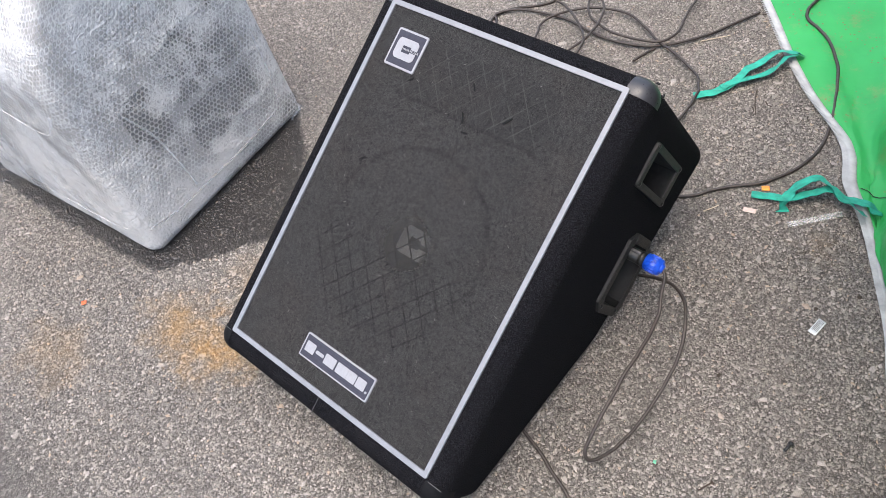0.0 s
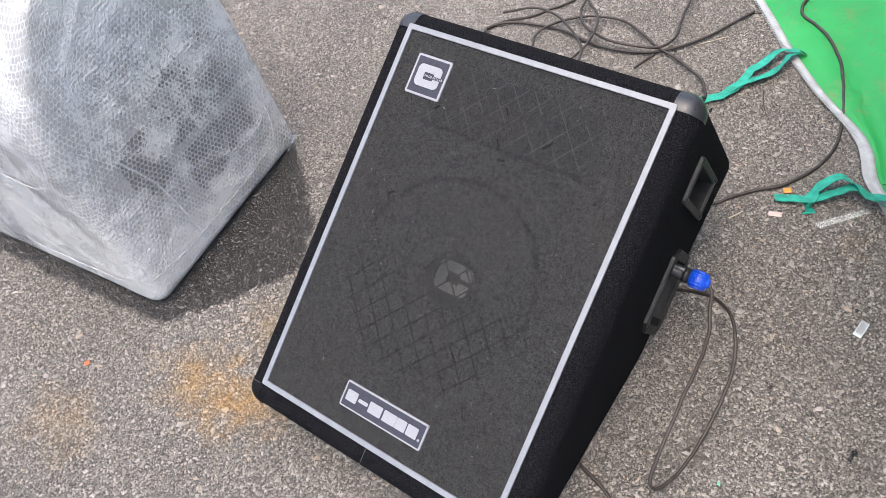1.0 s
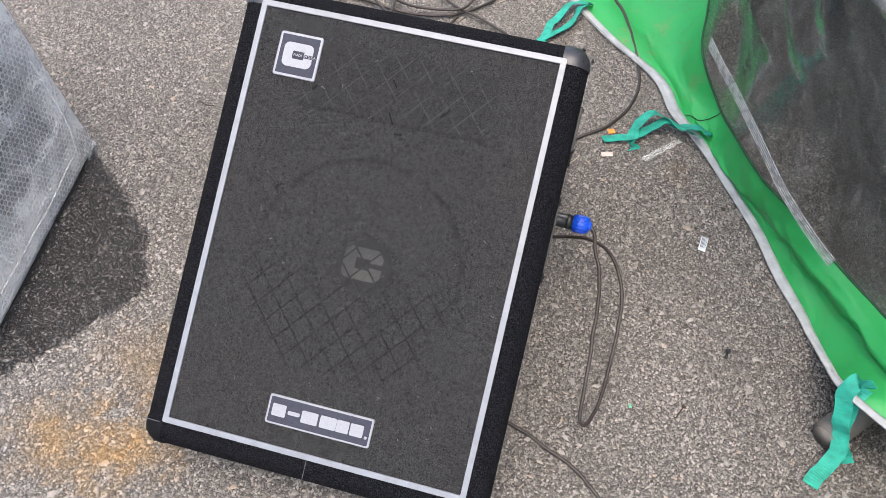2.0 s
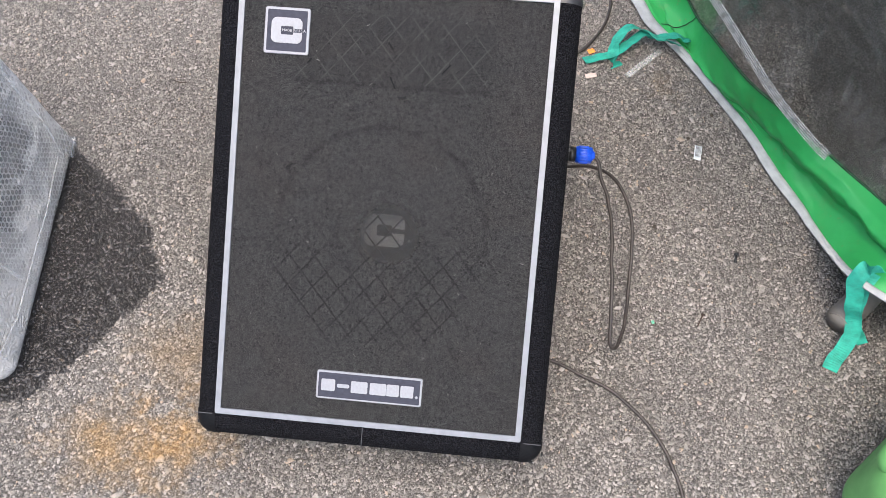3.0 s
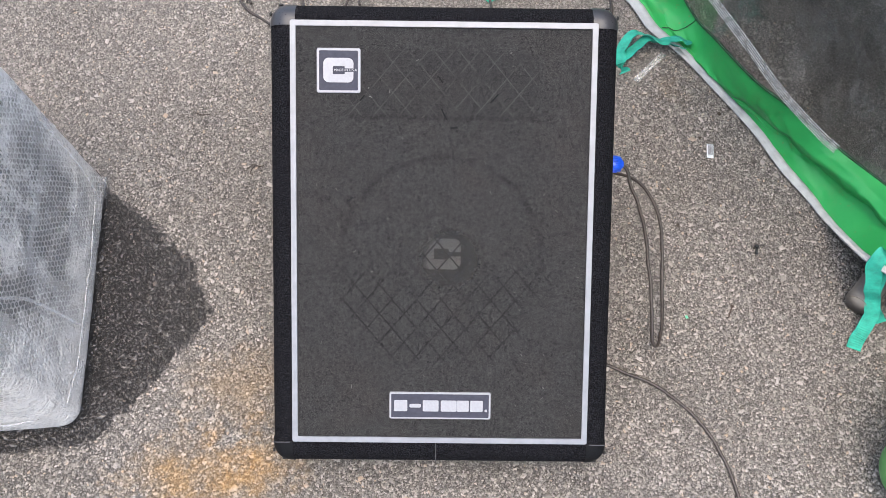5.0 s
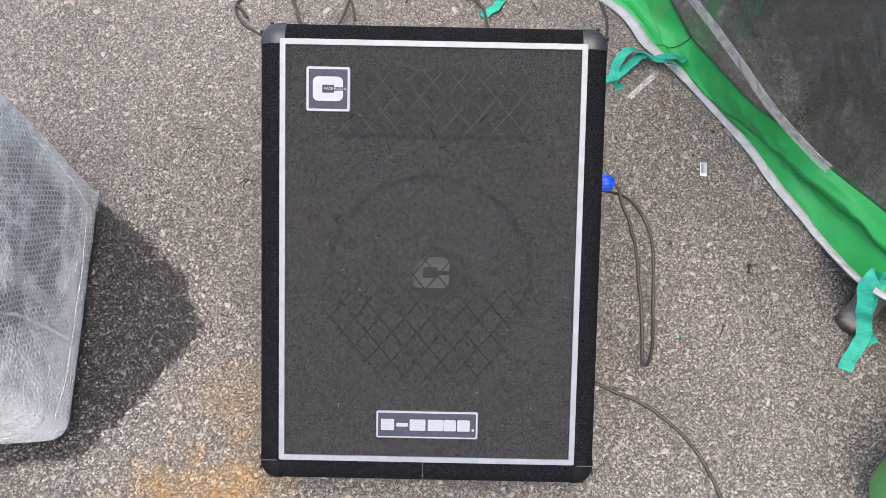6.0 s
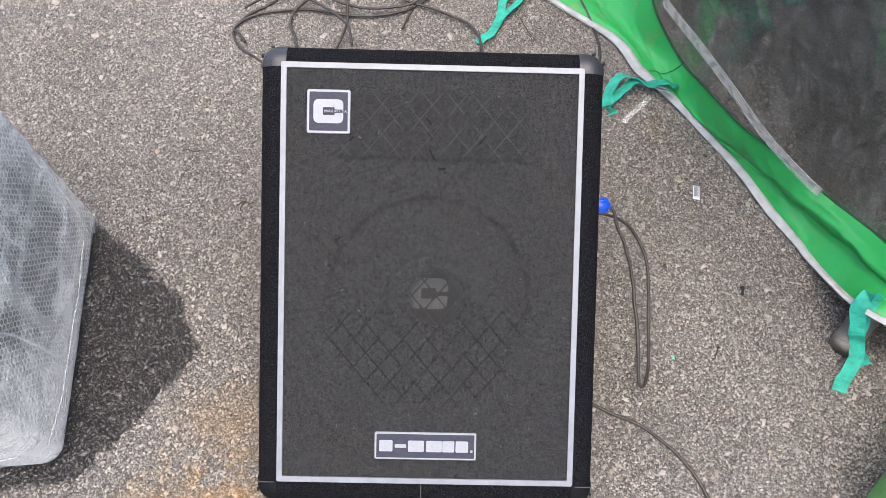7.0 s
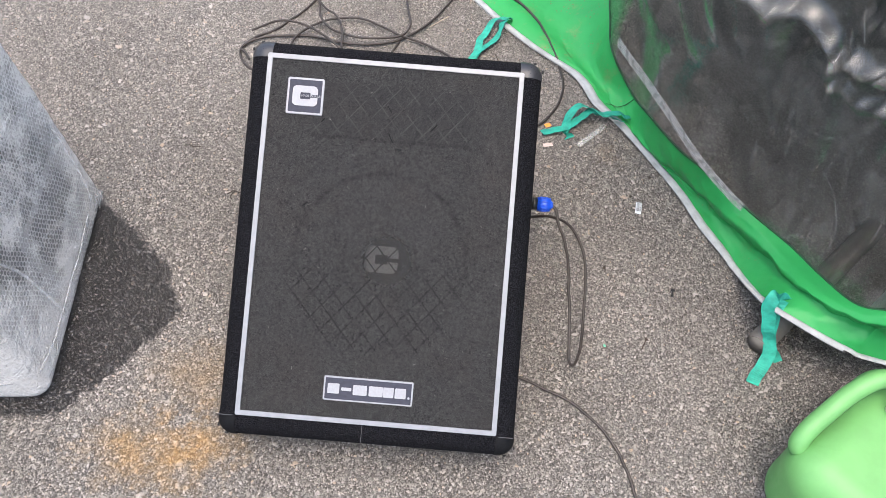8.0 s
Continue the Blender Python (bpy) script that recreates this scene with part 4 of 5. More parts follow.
# ---- bubble-wrapped box ----
def wrapped_box():
    ax, ay = Vector((-0.995, -0.100, 0)).normalized(), Vector((-0.105, 0.994, 0)).normalized()
    o = Vector((-0.617, 0.045, 0))
    LX, LY, H = 0.60, 0.512, 0.66
    root = thing("wrapped_carton", o + ax * LX / 2 + ay * LY / 2, "boxy load tied up in cloudy bubble wrap", "package")
    uvs = []

    def place(p):
        """Unit box place to world, leaning in a little towards the top, with slack in the wrap."""
        x, y, z = p
        lean = 0.045 * z / H
        rise = max(0.0, z - 0.40)
        shoulder = 2.2 * rise * rise * (1 - y / LY)
        q = o + ax * (lean * (1 - 2 * x / LX) + x) + ay * (y + shoulder + lean * 0.5 * (1 - 2 * y / LY)) + Vector((0, 0, z))
        return q

    P = 0.0105

    def dome(x, y):
        """Height of a round air cell, 0 to 1, at a place of the hexagonal rows."""
        best = 1.0
        for ox, oy in ((0, 0), (P / 2, P * 0.8660254)):
            dx = (x + ox) % P - P / 2
            dy = (y + oy) % (P * 1.7320508) - P * 0.8660254
            best = min(best, math.hypot(dx, dy) / (P * 0.48))
        return math.sqrt(max(0.0, 1 - best * best))

    def shell(gap, step, slack, bevel):
        bm = bmesh.new()
        layer = bm.loops.layers.uv.new("UVMap")
        r = bevel
        cx, cy, cz = LX / 2, LY / 2, H / 2
        faces = (
            (0, (1, 2), -1), (0, (1, 2), 1), (1, (0, 2), -1), (1, (0, 2), 1), (2, (0, 1), 1), (2, (0, 1), -1))
        half = (cx - gap, cy - gap, cz - gap)
        for axis, (a, b), s in faces:
            seen = (axis, s) in ((0, -1), (1, -1), (2, 1)) and step < 0.02
            fine = 0.0024 if seen else max(step, 0.02)
            na, nb = (max(3, int(2 * half[k] / fine)) for k in (a, b))
            g = []
            for i in range(na + 1):
                row = []
                for j in range(nb + 1):
                    p = [0, 0, 0]
                    p[axis] = s * half[axis]
                    p[a] = (2 * i / na - 1) * half[a]
                    p[b] = (2 * j / nb - 1) * half[b]
                    warp = 0.006 if step < 0.02 else 0.0
                    flatp = (p[a] + warp * noise.noise((p[0] * 9, p[1] * 9, p[2] * 9)), p[b] + warp * noise.noise((p[0] * 9 + 5, p[1] * 9, p[2] * 9)))
                    core = [max(-half[k] + r, min(half[k] - r, p[k])) for k in range(3)]
                    d = Vector([p[k] - core[k] for k in range(3)])
                    if d.length > 1e-9:
                        d = d.normalized()
                    q = Vector(core) + d * r
                    w = q + Vector((cx, cy, cz))
                    n = noise.noise((w.x * 7, w.y * 7, w.z * 7)) * slack + noise.noise((w.x * 19 + 4, w.y * 19, w.z * 19)) * slack * 0.5
                    fold = 1 - abs(noise.noise((w.x * 5 + 9, w.y * 5, w.z * 8)))
                    n += slack * 0.9 * max(0, fold - 0.85) / 0.15
                    if step < 0.02:
                        inner = min(half[a] - abs(p[a]), half[b] - abs(p[b]))
                        full = max(0.0, min(1.0, (inner - 0.015) / 0.05))
                        soft = max(0.0, min(1.0, 0.45 + 2.2 * noise.noise((w.x * 6, w.y * 6, w.z * 6 + 3))))
                        puff = 0.6 + 0.9 * abs(noise.noise((flatp[0] * 130, flatp[1] * 130, axis)))
                        n += (0.0021 if axis == 0 else 0.0010) * puff * full * soft * dome(flatp[0] + axis * 3.1, flatp[1])
                    w = w + d * n * min(1.0, max(0.15, w.z / 0.06))
                    w.z = max(0.0015, w.z)
                    v = bm.verts.new(place(w))
                    row.append((v, flatp))
                g.append(row)
            for i in range(na):
                for j in range(nb):
                    c = (g[i][j], g[i + 1][j], g[i + 1][j + 1], g[i][j + 1])
                    f = bm.faces.new([v for v, _ in c])
                    for loop, (_, t) in zip(f.loops, c):
                        loop[layer].uv = (t[0] + axis * 3.1, t[1])
        bmesh.ops.remove_doubles(bm, verts=bm.verts, dist=0.0004)
        bmesh.ops.recalc_face_normals(bm, faces=bm.faces)
        return smooth(bm)

    part("carton", shell(0.008, 0.05, 0.0, 0.030), PACK, root, "pale packing foam")
    # dark panels on the face towards the monitor
    for y0, z0, y1, z1 in ((0.105, 0.145, 0.195, 0.335), (0.225, 0.120, 0.42, 0.225), (0.235, 0.245, 0.435, 0.405)):
        bm = prism(rounded(y0, z0, y1, z1, 0.015), 0, 0.006)
        for v in bm.verts:
            y, z, w = v.co
            v.co = place((0.0062 - w * 0.3, y, z))
        part("dark_panel", bm, PACK_DARK, root, "dark panel showing through the wrap")
    part("bubble_wrap", shell(0.0, 0.0075, 0.0016, 0.034), BUBBLE, root, "cloudy bubble wrap with round air cells")
    # gathered seams of the wrap
    for pts in (
        [(-0.004, 0.02, 0.085), (-0.005, 0.10, 0.070), (-0.005, 0.20, 0.066), (-0.005, 0.32, 0.064), (-0.004, 0.42, 0.072)],
        [(-0.004, 0.10, 0.34), (-0.004, 0.14, 0.25), (-0.004, 0.155, 0.17), (-0.004, 0.165, 0.08)],
        [(-0.003, 0.435, 0.06), (-0.004, 0.46, 0.16), (-0.004, 0.465, 0.28)],
        [(0.04, -0.002, 0.085), (0.12, -0.003, 0.07), (0.25, -0.003, 0.075), (0.36, -0.003, 0.068)],
        [(0.02, -0.004, 0.40), (0.08, -0.006, 0.34), (0.18, -0.006, 0.33), (0.3, -0.006, 0.35)],
    ):
        line = [place(Vector(p)) for p in spline(pts, 12)]
        out = -ax if abs(pts[0][0]) < 0.01 else -ay
        line = [p + out * 0.004 * (0.5 + noise.noise(p * 12)) for p in line]
        part("wrap_seam", band(line, 0.006, lambda t: out * 0.35 + Vector((0, 0, 1)), 0.0012), BUBBLE_SEAM, root, "gathered seam of clear film")
    ear = bmesh.new()
    tip, b0, b1, b2, b3 = ((0.006, LY - 0.002, 0.012), (0.006, LY - 0.05, 0.004), (0.05, LY - 0.004, 0.004), (0.016, LY - 0.022, 0.050), (0.03, LY - 0.03, 0.03))
    vs = [ear.verts.new(place(Vector(q))) for q in (tip, b0, b1, b2, b3)]
    for f in ((0, 1, 3), (0, 3, 2), (0, 2, 1), (1, 4, 3), (3, 4, 2), (1, 2, 4)):
        ear.faces.new([vs[k] for k in f])
    bmesh.ops.subdivide_edges(ear, edges=ear.edges[:], cuts=4, use_grid_fill=True)
    for v in ear.verts:
        v.co += Vector((noise.noise(v.co * 40), noise.noise(v.co * 40 + Vector((5, 0, 0))), 0)) * 0.004
        v.co.z = max(0.002, v.co.z)
    bmesh.ops.recalc_face_normals(ear, faces=ear.faces)
    part("wrap_tail", smooth(ear), BUBBLE_SEAM, root, "pointed tail of folded wrap")
    return root


BUBBLE_SEAM = see_through("clear_film_seam", (0.66, 0.665, 0.665), 0.28, 0.25)
wrapped_box()

# ---- tent with clear window ----
# stations along the tent's foot: zip edge, then lower edge of the clear window
STATIONS = [
    ((-0.42, 2.30, 0.004), (0.42, 2.30, 0.03)),
    ((-0.10, 1.66, 0.004), (0.47, 1.75, 0.04)),
    ((0.150, 1.337, 0.004), (0.500, 1.36, 0.090)),
    ((0.300, 1.172, 0.004), (0.499, 1.20, 0.100)),
    ((0.430, 1.062, 0.004), (0.499, 1.070, 0.095)),
    ((0.480, 0.965, 0.004), (0.556, 0.972, 0.045)),
    ((0.545, 0.888, 0.004), (0.578, 0.856, 0.090)),
    ((0.609, 0.790, 0.004), (0.626, 0.732, 0.118)),
    ((0.668, 0.690, 0.004), (0.683, 0.665, 0.120)),
    ((0.710, 0.595, 0.004), (0.739, 0.600, 0.116)),
    ((0.760, 0.500, 0.006), (0.794, 0.540, 0.112)),
    ((0.773, 0.413, 0.050), (0.842, 0.478, 0.118)),
    ((0.775, 0.336, 0.110), (0.878, 0.381, 0.150)),
    ((0.837, 0.285, 0.118), (0.908, 0.300, 0.190)),
    ((0.912, 0.248, 0.110), (0.950, 0.272, 0.225)),
    ((0.990, 0.236, 0.090), (1.02, 0.255, 0.25)),
    ((1.40, 0.20, 0.03), (1.42, 0.25, 0.24)),
    ((2.50, 0.10, 0.01), (2.50, 0.16, 0.24)),
]
ZIP_LINE = spline([s[0] for s in STATIONS], 12)
WIN_LINE = spline([s[1] for s in STATIONS], 12)
NS = len(ZIP_LINE) - 1


def along(line, u):
    x = u * NS
    i = min(int(x), NS - 1)
    return line[i].lerp(line[i + 1], x - i)


def out_dir(u):
    """Level direction out of the tent at the share u."""
    a, b = along(WIN_LINE, max(0, u - 0.03)), along(WIN_LINE, min(1, u + 0.03))
    d = (b - a)
    d.z = 0
    d.normalize()
    return Vector((d.y, -d.x, 0))


FOLD = [(0.0, 0.0, 0.0), (0.2, -0.006, 0.12), (0.4, -0.017, 0.28), (0.5, -0.016, 0.40), (0.57, 0.008, 0.64), (0.65, 0.020, 0.82), (0.8, 0.015, 0.95), (1.0, 0.0, 1.0)]


def fold_profile(k):
    """Offset out of the tent and share of the height across the folded skirt: a hollow, then a bulging roll."""
    k = max(0.0, min(1.0, k))
    for (k0, o0, z0), (k1, o1, z1) in zip(FOLD, FOLD[1:]):
        if k <= k1:
            t = (k - k0) / (k1 - k0)
            return o0 + (o1 - o0) * t, z0 + (z1 - z0) * t
    return FOLD[-1][1:]


def skirt_at(u, k):
    p = along(ZIP_LINE, u).lerp(along(WIN_LINE, u), k)
    n = out_dir(u)
    s = u * NS / 12
    near = max(0.0, min(1.0, (s - 6) / 4))
    far = 1 - near
    roll, rise = fold_profile(k + 0.025 * math.sin(s * 1.3) * math.sin(math.pi * k))
    swell = 0.8 + 0.35 * noise.noise((s * 0.9, 3, 0))
    p.z += near * (rise - k) * (along(WIN_LINE, u).z - along(ZIP_LINE, u).z)
    roll *= near * swell
    sag = -far * 0.85 * math.sin(math.pi * k) * max(0.0, p.z)
    crumple = (0.011 - 0.004 * near) * noise.noise((s * 2.2, k * 2.5, 0)) + (0.006 - 0.003 * near) * noise.noise((s * 4 + k * 6, k * 5 - s, 2))
    q = p + n * roll + Vector((0, 0, sag))
    q = q - n * crumple * math.sin(math.pi * k) + Vector((0, 0, 0.35 * abs(crumple) * math.sin(math.pi * k)))
    q.z = max(q.z, 0.0045)
    return q


# kept low so the unseen lid blocks less skylight from the asphalt
TOP = 0.98


def film_at(u, h):
    """The clear window: h metres up from its lower edge."""
    p = along(WIN_LINE, u)
    n = out_dir(u)
    s = u * NS / 12
    w = min(1.0, max(0.0, h - 0.20) / 0.3)
    belly = 0.022 * noise.noise((s * 0.7, h * 2.6, 7)) + 0.004 * noise.noise((s * 1.6 + h * 3, h * 5 - s, 1))
    ridge = 1 - abs(noise.noise((s * 0.8 + h * 2.2, h * 1.6 - s * 0.25, 4)))
    belly += 0.028 * max(0, ridge - 0.8) / 0.2
    span = max(0.0, min(1.0, (s - 6.6) / 0.8)) * max(0.0, min(1.0, (14.5 - s) / 1.5))
    z = p.z + h
    ease = max(0.0, min(1.0, (h - 0.10) / 0.45))
    lean = 0.085 * ease * ease * (3 - 2 * ease) * max(0.0, min(1.0, (s - 3) / 2)) * max(0.0, min(1.0, (13 - s) / 3))
    at = 0.640 - 0.006 * (s - 7.5) + 0.010 * math.sin(s * 2.3) + 0.006 * math.sin(s * 5.1)
    fold = 0.034 * span * math.exp(-(((z - at) / 0.018) ** 2)) + 0.024 * span * math.exp(-(((z - at + 0.06 + 0.01 * math.sin(s * 3)) / 0.014) ** 2)) * max(0.0, min(1.0, (s - 9.3) / 0.6))
    patch = 0.030 * math.exp(-(((s - 5.6) / 0.5) ** 2) - (((z - 0.37 - 0.02 * math.sin(s * 6)) / 0.035) ** 2))
    return p + Vector((0, 0, h)) + n * (0.002 + w * belly + fold + patch + lean)


def ribbon(parent, pts, width, across, per=10):
    line = [p + Vector((noise.noise(p * 38), noise.noise(p * 38 + Vector((7, 0, 0))), 0.5 + 0.5 * noise.noise(p * 45))) * 0.004 for p in spline(pts, per)]

    def crumpled(t):
        return Vector(across(t)) + 0.45 * Vector((noise.noise((t * 9, pts[0][0] * 20, 0)), noise.noise((t * 9, 4, pts[0][1] * 20)), 0.8 * noise.noise((t * 11, 9, 2))))

    part("tie", band(line, width, crumpled), RIBBON, parent, "teal woven ribbon tie")


def tent():
    root = thing("tent", (0.9, 0.3, 0), "green tarpaulin tent with clear plastic window wall", "tent")
    part("skirt", sheet(skirt_at, NS, 40, thick=0.0012), TARP, root, "creased green tarpaulin, muddy near the ground")

    def tape(u, k):
        a = skirt_at(u, 0.0)
        d = out_dir(u)
        s = u * NS / 12
        wide = 0.021 - 0.0105 * max(0.0, min(1.0, (s - 8.6) / 2.0))
        p = a - d * (0.006 - 0.005 * max(0.0, min(1.0, (s - 8.6) / 2.0))) + d * wide * k
        p.z = max(p.z, 0.0065) + 0.0015
        return p

    part("zipper_tape", sheet(tape, NS, 2, thick=0.0012), ZIP, root, "white zipper tape, soiled")
    # zipper teeth: small blocks along the tape's outer edge
    bm = bmesh.new()
    n = 580
    for i in range(n):
        u = 0.10 + 0.72 * i / n
        p, q = tape(u, 1.0), tape(min(1, u + 0.0006), 1.0)
        d = q - p
        ang = math.atan2(d.y, d.x)
        bmesh.ops.create_cube(bm, size=1, matrix=Matrix.Translation(p + Vector((0, 0, 0.0008))) @ Matrix.Rotation(ang, 4, "Z") @ Matrix.Diagonal((0.0022, 0.0105, 0.0020, 1)))
    tagged(part("zipper_teeth", bm, ZIP, root), kind="stuff")

    film = part("window_film", sheet(lambda u, v: film_at(u, v * (TOP - along(WIN_LINE, u).z)), 2 * NS, 190), FILM, root, "clear wrinkled plastic film, scratched")
    # hem over the film's lower edge and the welded lines across it
    line = spline([(0.509, 1.040, 0.145), (0.534, 0.968, 0.153), (0.561, 0.902, 0.158), (0.610, 0.788, 0.158), (0.669, 0.684, 0.138), (0.730, 0.594, 0.128), (0.757, 0.566, 0.122)], 8)
    out = Vector((-0.8, -0.6, 0))
    part("hem", band([p + out * 0.015 + Vector((0, 0, 0.012)) for p in line], 0.023, lambda t: (0, 0, 1), 0.0005), HEM_FILM, film, "doubled clear hem of the film")
    for k in range(5):
        part("weld_line", band([p + out * 0.0165 + Vector((0, 0, 0.0012 + 0.0056 * k)) for p in line], 0.0017, lambda t: (0, 0, 1), 0.0005), WELD_FILM, film, "milky welded line in the film")
    # thin dark tube stands in for the shadow line where tarpaulin meets film
    part("edge_shade_line", tube([along(WIN_LINE, 0.05 + 0.85 * k / 160) + out_dir(0.05 + 0.85 * k / 160) * 0.0025 for k in range(161)], 0.0026, 6), EDGE_SHADE, root, "dark line of shade modelled between tarpaulin and film")
    tear = [skirt_at((5.05 + 0.55 * math.sin(2.2 * k) * 0.12 + 0.05 * k) / 17, 0.12 + 0.86 * k) + Vector((0, 0, 0.003)) for k in (0.0, 0.15, 0.3, 0.45, 0.6, 0.75, 0.9, 1.0)]
    part("tear", tube(tear, 0.0009, 5), HOLE, root, "short dark tear in the tarpaulin")
    # scratches and creases in the film
    for pts, w in (
        ([(0.786, 0.440, 0.393), (0.806, 0.416, 0.370), (0.817, 0.400, 0.346), (0.829, 0.378, 0.309), (0.832, 0.370, 0.263), (0.832, 0.370, 0.222)], 0.0012),
        ([(0.771, 0.476, 0.318), (0.791, 0.447, 0.303)], 0.0014),
        ([(0.752, 0.504, 0.314), (0.772, 0.476, 0.298)], 0.0010),
        ([(0.681, 0.439, 0.718), (0.694, 0.433, 0.677), (0.714, 0.433, 0.657), (0.716, 0.421, 0.638)], 0.0014),
        ([(0.689, 0.444, 0.738), (0.708, 0.434, 0.692), (0.715, 0.430, 0.665), (0.723, 0.421, 0.645)], 0.0012),
        ([(0.797, 0.438, 0.222), (0.819, 0.400, 0.243), (0.835, 0.363, 0.278)], 0.0010),
        ([(0.853, 0.321, 0.369), (0.850, 0.323, 0.402), (0.845, 0.328, 0.427)], 0.0016),
    ):
        part("scratch", band([p + out * 0.004 for p in spline(pts, 6)], w * 0.65, lambda t: (0.6, -0.4, 0.6), 0.0003), SCRATCH, film, "pale scratch in the film")
    # ribbons sewn to the edge
    up = (0, 0, 1)
    ribbon(root, [(0.247, 1.251, 0.016), (0.223, 1.253, 0.018), (0.195, 1.232, 0.022), (0.176, 1.193, 0.014), (0.160, 1.155, 0.012), (0.153, 1.112, 0.008), (0.131, 1.069, 0.006), (0.099, 1.041, 0.004)], 0.021, lambda t: (0.7, -0.6, 0.4 - 0.35 * t))
    ribbon(root, [(0.230, 1.247, 0.016), (0.218, 1.222, 0.022), (0.209, 1.181, 0.014), (0.184, 1.147, 0.010), (0.155, 1.112, 0.012), (0.14, 1.085, 0.010)], 0.018, lambda t: (0.7, -0.5, 0.6 - 0.5 * t))
    ribbon(root, [(0.545, 0.905, 0.022), (0.520, 0.920, 0.020), (0.487, 0.913, 0.018), (0.452, 0.916, 0.024), (0.426, 0.896, 0.016), (0.405, 0.876, 0.010), (0.375, 0.866, 0.004), (0.329, 0.849, 0.004)], 0.026, lambda t: (0.35, -0.85, 0.35))
    ribbon(root, [(0.530, 0.892, 0.020), (0.50, 0.895, 0.028), (0.468, 0.905, 0.026), (0.437, 0.925, 0.030), (0.411, 0.922, 0.026), (0.395, 0.895, 0.014), (0.389, 0.865, 0.006), (0.399, 0.835, 0.004)], 0.025, lambda t: (0.6 - 0.2 * t, -0.6, 0.5 * (1 - t) + 0.05))
    ribbon(root, [(0.800, 0.330, 0.135), (0.778, 0.335, 0.142), (0.768, 0.322, 0.125), (0.775, 0.300, 0.085), (0.790, 0.282, 0.052), (0.792, 0.262, 0.030), (0.778, 0.236, 0.010), (0.758, 0.206, 0.003)], 0.026, lambda t: (0.85, -0.30 + 0.1 * t, 0.25 - 0.2 * t))
    ribbon(root, [(0.795, 0.330, 0.132), (0.786, 0.312, 0.100), (0.790, 0.290, 0.062), (0.800, 0.270, 0.034), (0.815, 0.252, 0.018)], 0.018, lambda t: (0.8, -0.2, 0.5))
    # unseen closing panels and lid, added to keep the inside dark
    part("back_light_blocker", prism([(0.36, 2.30), (2.60, 2.55), (2.60, 2.53), (0.36, 2.28)], 0.0, TOP), TARP, root)
    part("side_light_blocker", prism([(2.58, 2.53), (2.50, 0.16), (2.52, 0.16), (2.60, 2.53)], 0.0, TOP), TARP, root)
    top_light_blocker = [(0.34, 2.34), (2.63, 2.58), (2.53, 0.12), (1.42, 0.22), (0.93, 0.23), (0.75, 0.49), (0.53, 0.82), (0.48, 1.06)]
    part("top_light_blocker", prism(top_light_blocker, TOP, TOP + 0.01), TARP, root)
    part("pole", tube([Vector((0.99, 0.33, 0.0)), Vector((1.00, 0.335, TOP))], 0.019, 16), PIPE_PALE, root, "pale grey tent pole behind the window")
    return root


# dark green for the modelled shadow line along the film's lower edge
EDGE_SHADE = plain("dark_green_edge_shade", (0.006, 0.045, 0.014), 0.8, vary=0.4, scale=80)
SCRATCH = see_through("scratched_film", (0.45, 0.45, 0.43), 0.20, 0.5)
HEM_FILM = see_through("doubled_film", (0.40, 0.40, 0.38), 0.34, 0.25)
WELD_FILM = see_through("milky_weld", (0.55, 0.55, 0.53), 0.40, 0.35)
PIPE_PALE = plain("pale_grey_pole", (0.62, 0.61, 0.57), 0.5, vary=0.12, scale=20)
tent()


def foot_pipe():
    root = thing("foot_pipe", (0.85, 0.31, 0), "dirty grey pipe lying on asphalt under the tent edge", "pipe")
    a, b = Vector((0.775, 0.286, 0.025)), Vector((1.10, 0.62, 0.025))
    d = (b - a).normalized()
    m = Matrix.Translation((a + b) / 2) @ d.to_track_quat("Z", "Y").to_matrix().to_4x4()
    part("tube", cyl(0.025, (b - a).length, m, 28, 0.004), PIPE, root)
    part("end_plug", cyl(0.021, 0.006, Matrix.Translation(a - d * 0.002) @ d.to_track_quat("Z", "Y").to_matrix().to_4x4(), 24, 0.002), PIPE, root)


foot_pipe()


# ---- green can ----
def can():
    at = Vector((0.886, 0.027, 0))
    m = Matrix.Translation(at) @ Matrix.Rotation(radians(45), 4, "Z")
    root = thing("plastic_can", at, "lime green moulded plastic can with a tube handle", "can")
    bm = box((0.34, 0.19, 0.205), m @ Matrix.Translation((0.0, -0.002, 0.1025)), 0.068, 9)
    part("body", bm, LIME, root)
    pts = [(-0.098, 0.066, 0.150), (-0.108, 0.088, 0.172), (-0.085, 0.094, 0.192), (-0.04, 0.091, 0.210), (0.01, 0.085, 0.227), (0.055, 0.070, 0.242), (0.085, 0.042, 0.236), (0.10, 0.0, 0.185)]
    part("handle", tube([m @ p for p in spline(pts, 10)], 0.0165, 16), LIME, root, "lime green tube handle")
    cap = part("cap", cyl(0.022, 0.030, m @ Matrix.Translation((0.055, 0.01, 0.218)), 28, 0.003), PAPER, root, "off-white screw cap")


can()


# ---- litter ----
def flat_scrap(name, x, y, w, h, turn, mat, label, category="litter", z=0.0012):
    n = 6
    bm = sheet(lambda u, v: Vector(((u - 0.5) * w, (v - 0.5) * h, 0.0006 + 0.0012 * abs(noise.noise((x * 50 + u * 2, v * 2, y * 9))))), n, n, thick=0.0005)
    me = bpy.data.meshes.new(name)
    bm.to_mesh(me)
    bm.free()
    me.materials.append(mat)
    ob = new(name, me)
    ob.matrix_basis = Matrix.Translation((x, y, z)) @ Matrix.Rotation(radians(turn), 4, "Z")
    return tagged(ob, label, category)


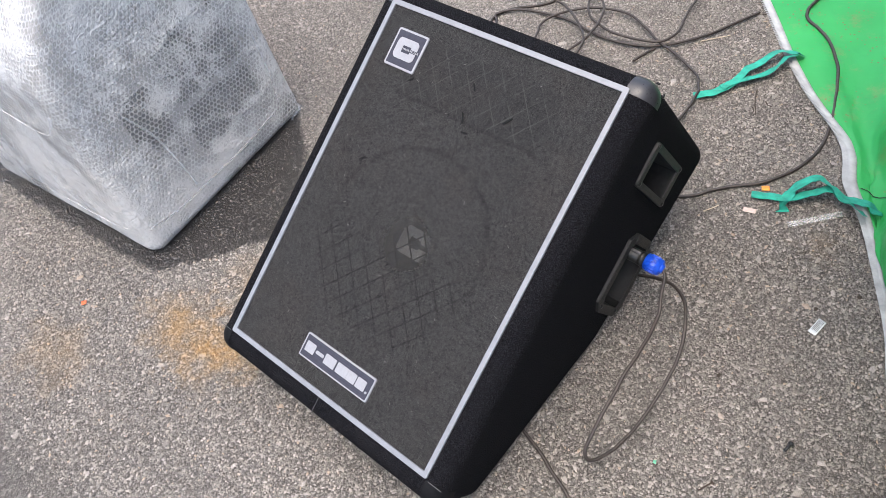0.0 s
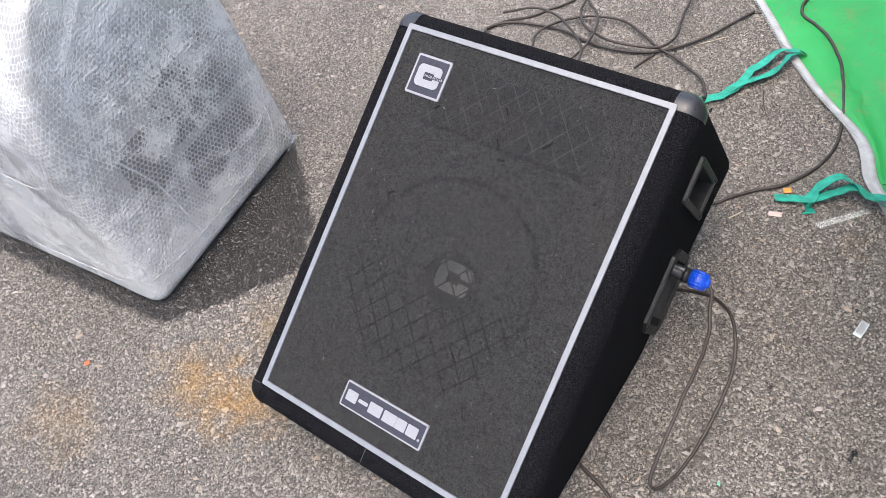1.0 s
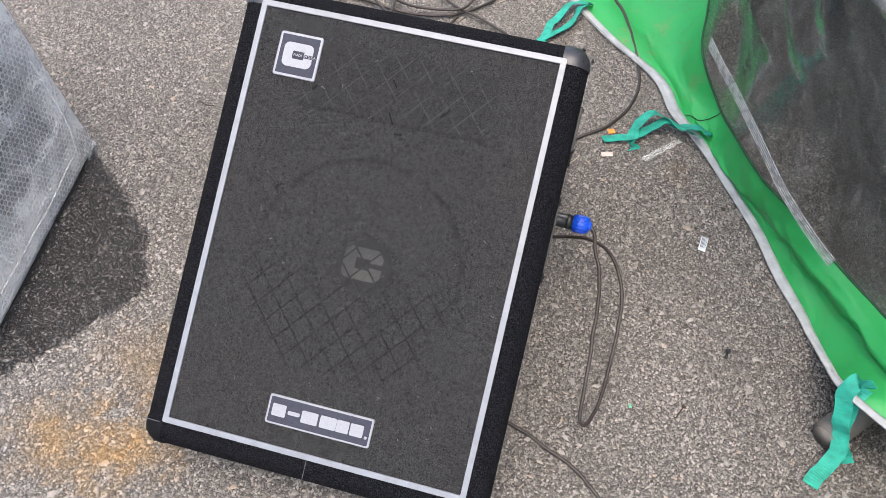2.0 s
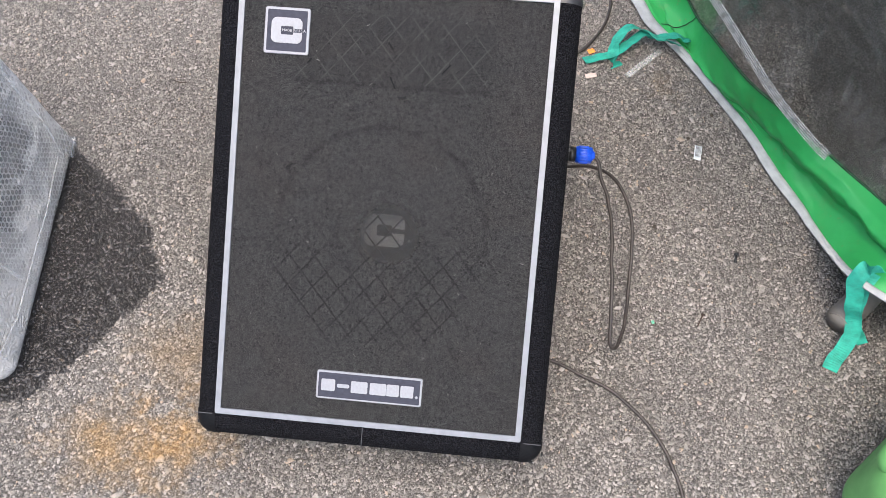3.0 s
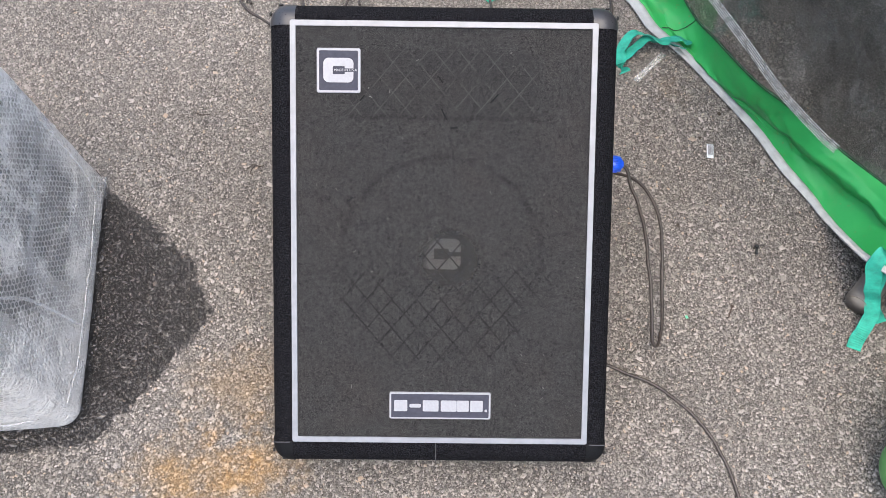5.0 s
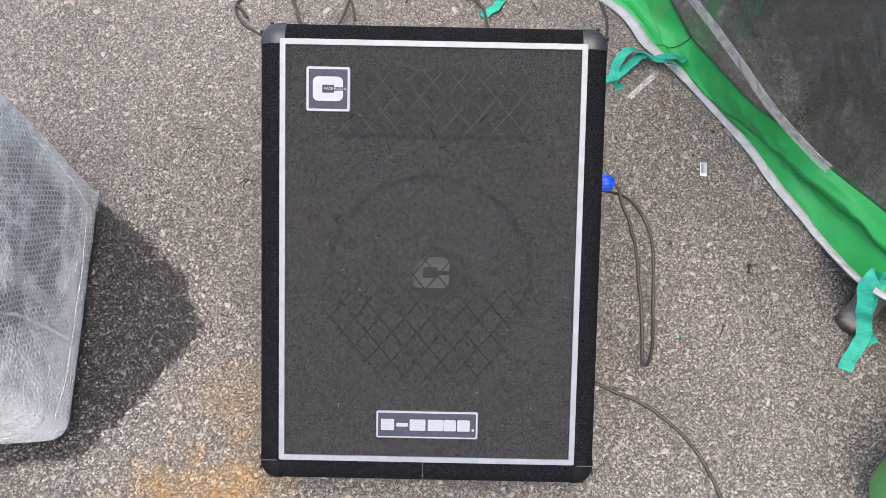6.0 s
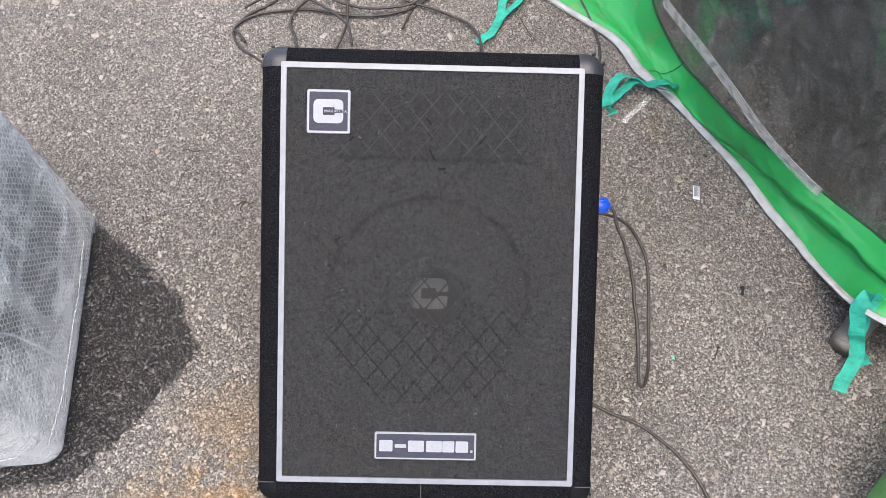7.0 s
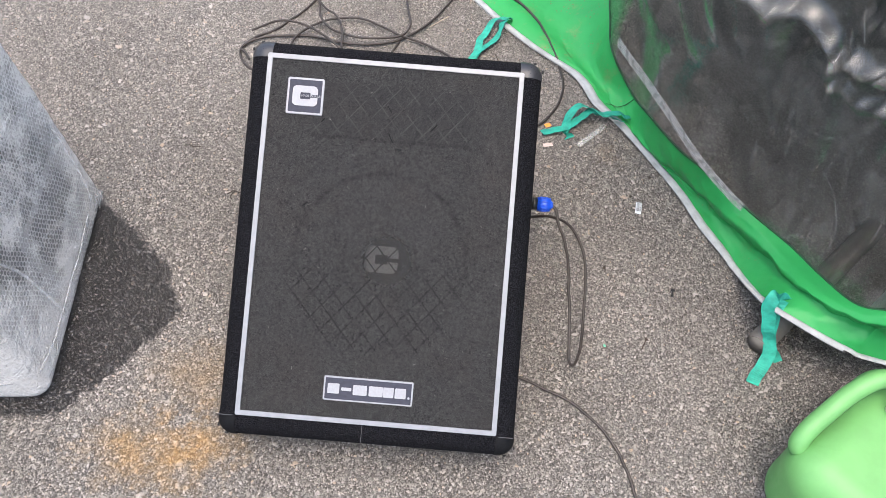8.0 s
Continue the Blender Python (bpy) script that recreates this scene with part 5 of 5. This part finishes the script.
lab = flat_scrap("paper_label", 0.558, 0.637, 0.014, 0.034, -8, LABEL_PAPER, "small white printed label on the asphalt", "label")
for k in range(5):
    bm = box((0.0011 if k < 3 else 0.0008, 0.024, 0.0005), Matrix.Translation((-0.0045 + 0.0022 * k, 0.001, 0.0030)))
    me = bpy.data.meshes.new("print_bar")
    bm.to_mesh(me)
    bm.free()
    me.materials.append(INK)
    o = new("print_bar", me)
    o.parent = lab
flat_scrap("paper_scrap", 0.345, 0.812, 0.024, 0.011, 15, PINK, "faded pink paper scrap on the asphalt")
flat_scrap("orange_scrap", 0.345, 0.878, 0.015, 0.012, 30, ORANGE, "small orange scrap beside a cable", z=0.002)
flat_scrap("red_scrap", -0.674, -0.125, 0.011, 0.010, 55, RED, "tiny red-orange scrap on the asphalt")
flat_scrap("mint_scrap", 0.461, 0.266, 0.005, 0.006, 20, MINT, "tiny mint green scrap on the asphalt")
flat_scrap("plastic_strip", 0.455, 0.855, 0.105, 0.014, 47, STRIP, "clear plastic strip lying on the asphalt", "strip")


def screw():
    root = thing("dropped_screw", (0.615, 0.405, 0), "small black screw lying on the asphalt", "screw")
    m = Matrix.Translation((0.615, 0.405, 0.005)) @ Matrix.Rotation(radians(80), 4, "Z") @ Matrix.Rotation(radians(90), 4, "Y")
    part("shank", cyl(0.0028, 0.016, m, 10), SCREW, root)
    part("head", cyl(0.005, 0.005, m @ Matrix.Translation((0, 0, 0.009)), 14, 0.001), SCREW, root)


screw()


def nail():
    root = thing("dropped_nail", (0.544, 0.276, 0), "small rusty nail lying on the asphalt", "nail")
    m = Matrix.Translation((0.544, 0.276, 0.0035)) @ Matrix.Rotation(radians(65), 4, "Z") @ Matrix.Rotation(radians(90), 4, "Y")
    part("shank", cyl(0.0012, 0.026, m, 8), RUST, root)
    part("head", cyl(0.0038, 0.0014, m @ Matrix.Translation((0, 0, 0.013)), 14), RUST, root)


RUST = plain("rusty_steel", (0.06, 0.042, 0.033), 0.7, 0.3, vary=0.3, scale=200)
nail()


def twig(pts, r, mat, label):
    line = spline([(x, y, r + 0.0008) for x, y in pts], 5)
    bm = tube(line, r, 6)
    base = Vector((pts[0][0], pts[0][1], 0))
    bmesh.ops.translate(bm, verts=bm.verts, vec=-base)
    me = bpy.data.meshes.new("twig")
    bm.to_mesh(me)
    bm.free()
    me.materials.append(mat)
    ob = new("twig", me)
    ob.location = base
    tagged(ob, label, "twig", "twigs on the asphalt")


def pebble(x, y, r, seed):
    bm = bmesh.new()
    bmesh.ops.create_icosphere(bm, subdivisions=2, radius=r)
    for v in bm.verts:
        v.co *= 1 + 0.35 * noise.noise(v.co * (0.9 / r) + Vector((seed, 0, 0)))
        v.co.z *= 0.6
    foot = min(v.co.z for v in bm.verts)
    bmesh.ops.translate(bm, verts=bm.verts, vec=(0, 0, 0.0006 - foot))
    me = bpy.data.meshes.new("pebble")
    smooth(bm).to_mesh(me)
    bm.free()
    me.materials.append(TWIG)
    ob = new("pebble", me)
    ob.location = (x, y, 0)
    tagged(ob, "small dark crumb of grit on the asphalt", "debris", "crumbs on the asphalt")


pebble(0.590, 0.731, 0.0042, 0)
pebble(0.541, 0.669, 0.0034, 1)
pebble(0.468, 0.460, 0.0036, 2)
DRY = "thin dark dry twig on the asphalt"
twig([(0.203, 1.124), (0.214, 1.095), (0.222, 1.078), (0.236, 1.054)], 0.0013, TWIG, DRY)
twig([(0.218, 1.072), (0.225, 1.066), (0.228, 1.055)], 0.001, TWIG, DRY)
twig([(0.235, 1.10), (0.243, 1.093), (0.253, 1.092)], 0.0011, TWIG, DRY)
twig([(-0.40, 0.579), (-0.388, 0.590), (-0.375, 0.586), (-0.366, 0.589)], 0.0011, TWIG, DRY)
twig([(-0.385, 0.588), (-0.392, 0.572), (-0.386, 0.566)], 0.001, TWIG, DRY)
twig([(-0.525, 0.718), (-0.51, 0.713), (-0.495, 0.715)], 0.0011, TWIG, DRY)
PALE = "pale straw stalk on the asphalt"
twig([(0.02, 1.212), (0.045, 1.238), (0.069, 1.262)], 0.0013, STRAW, PALE)
twig([(0.273, 0.765), (0.283, 0.78), (0.29, 0.793)], 0.0011, STRAW, PALE)
twig([(0.074, 1.354), (0.09, 1.361), (0.106, 1.368)], 0.0014, TWIG, DRY)
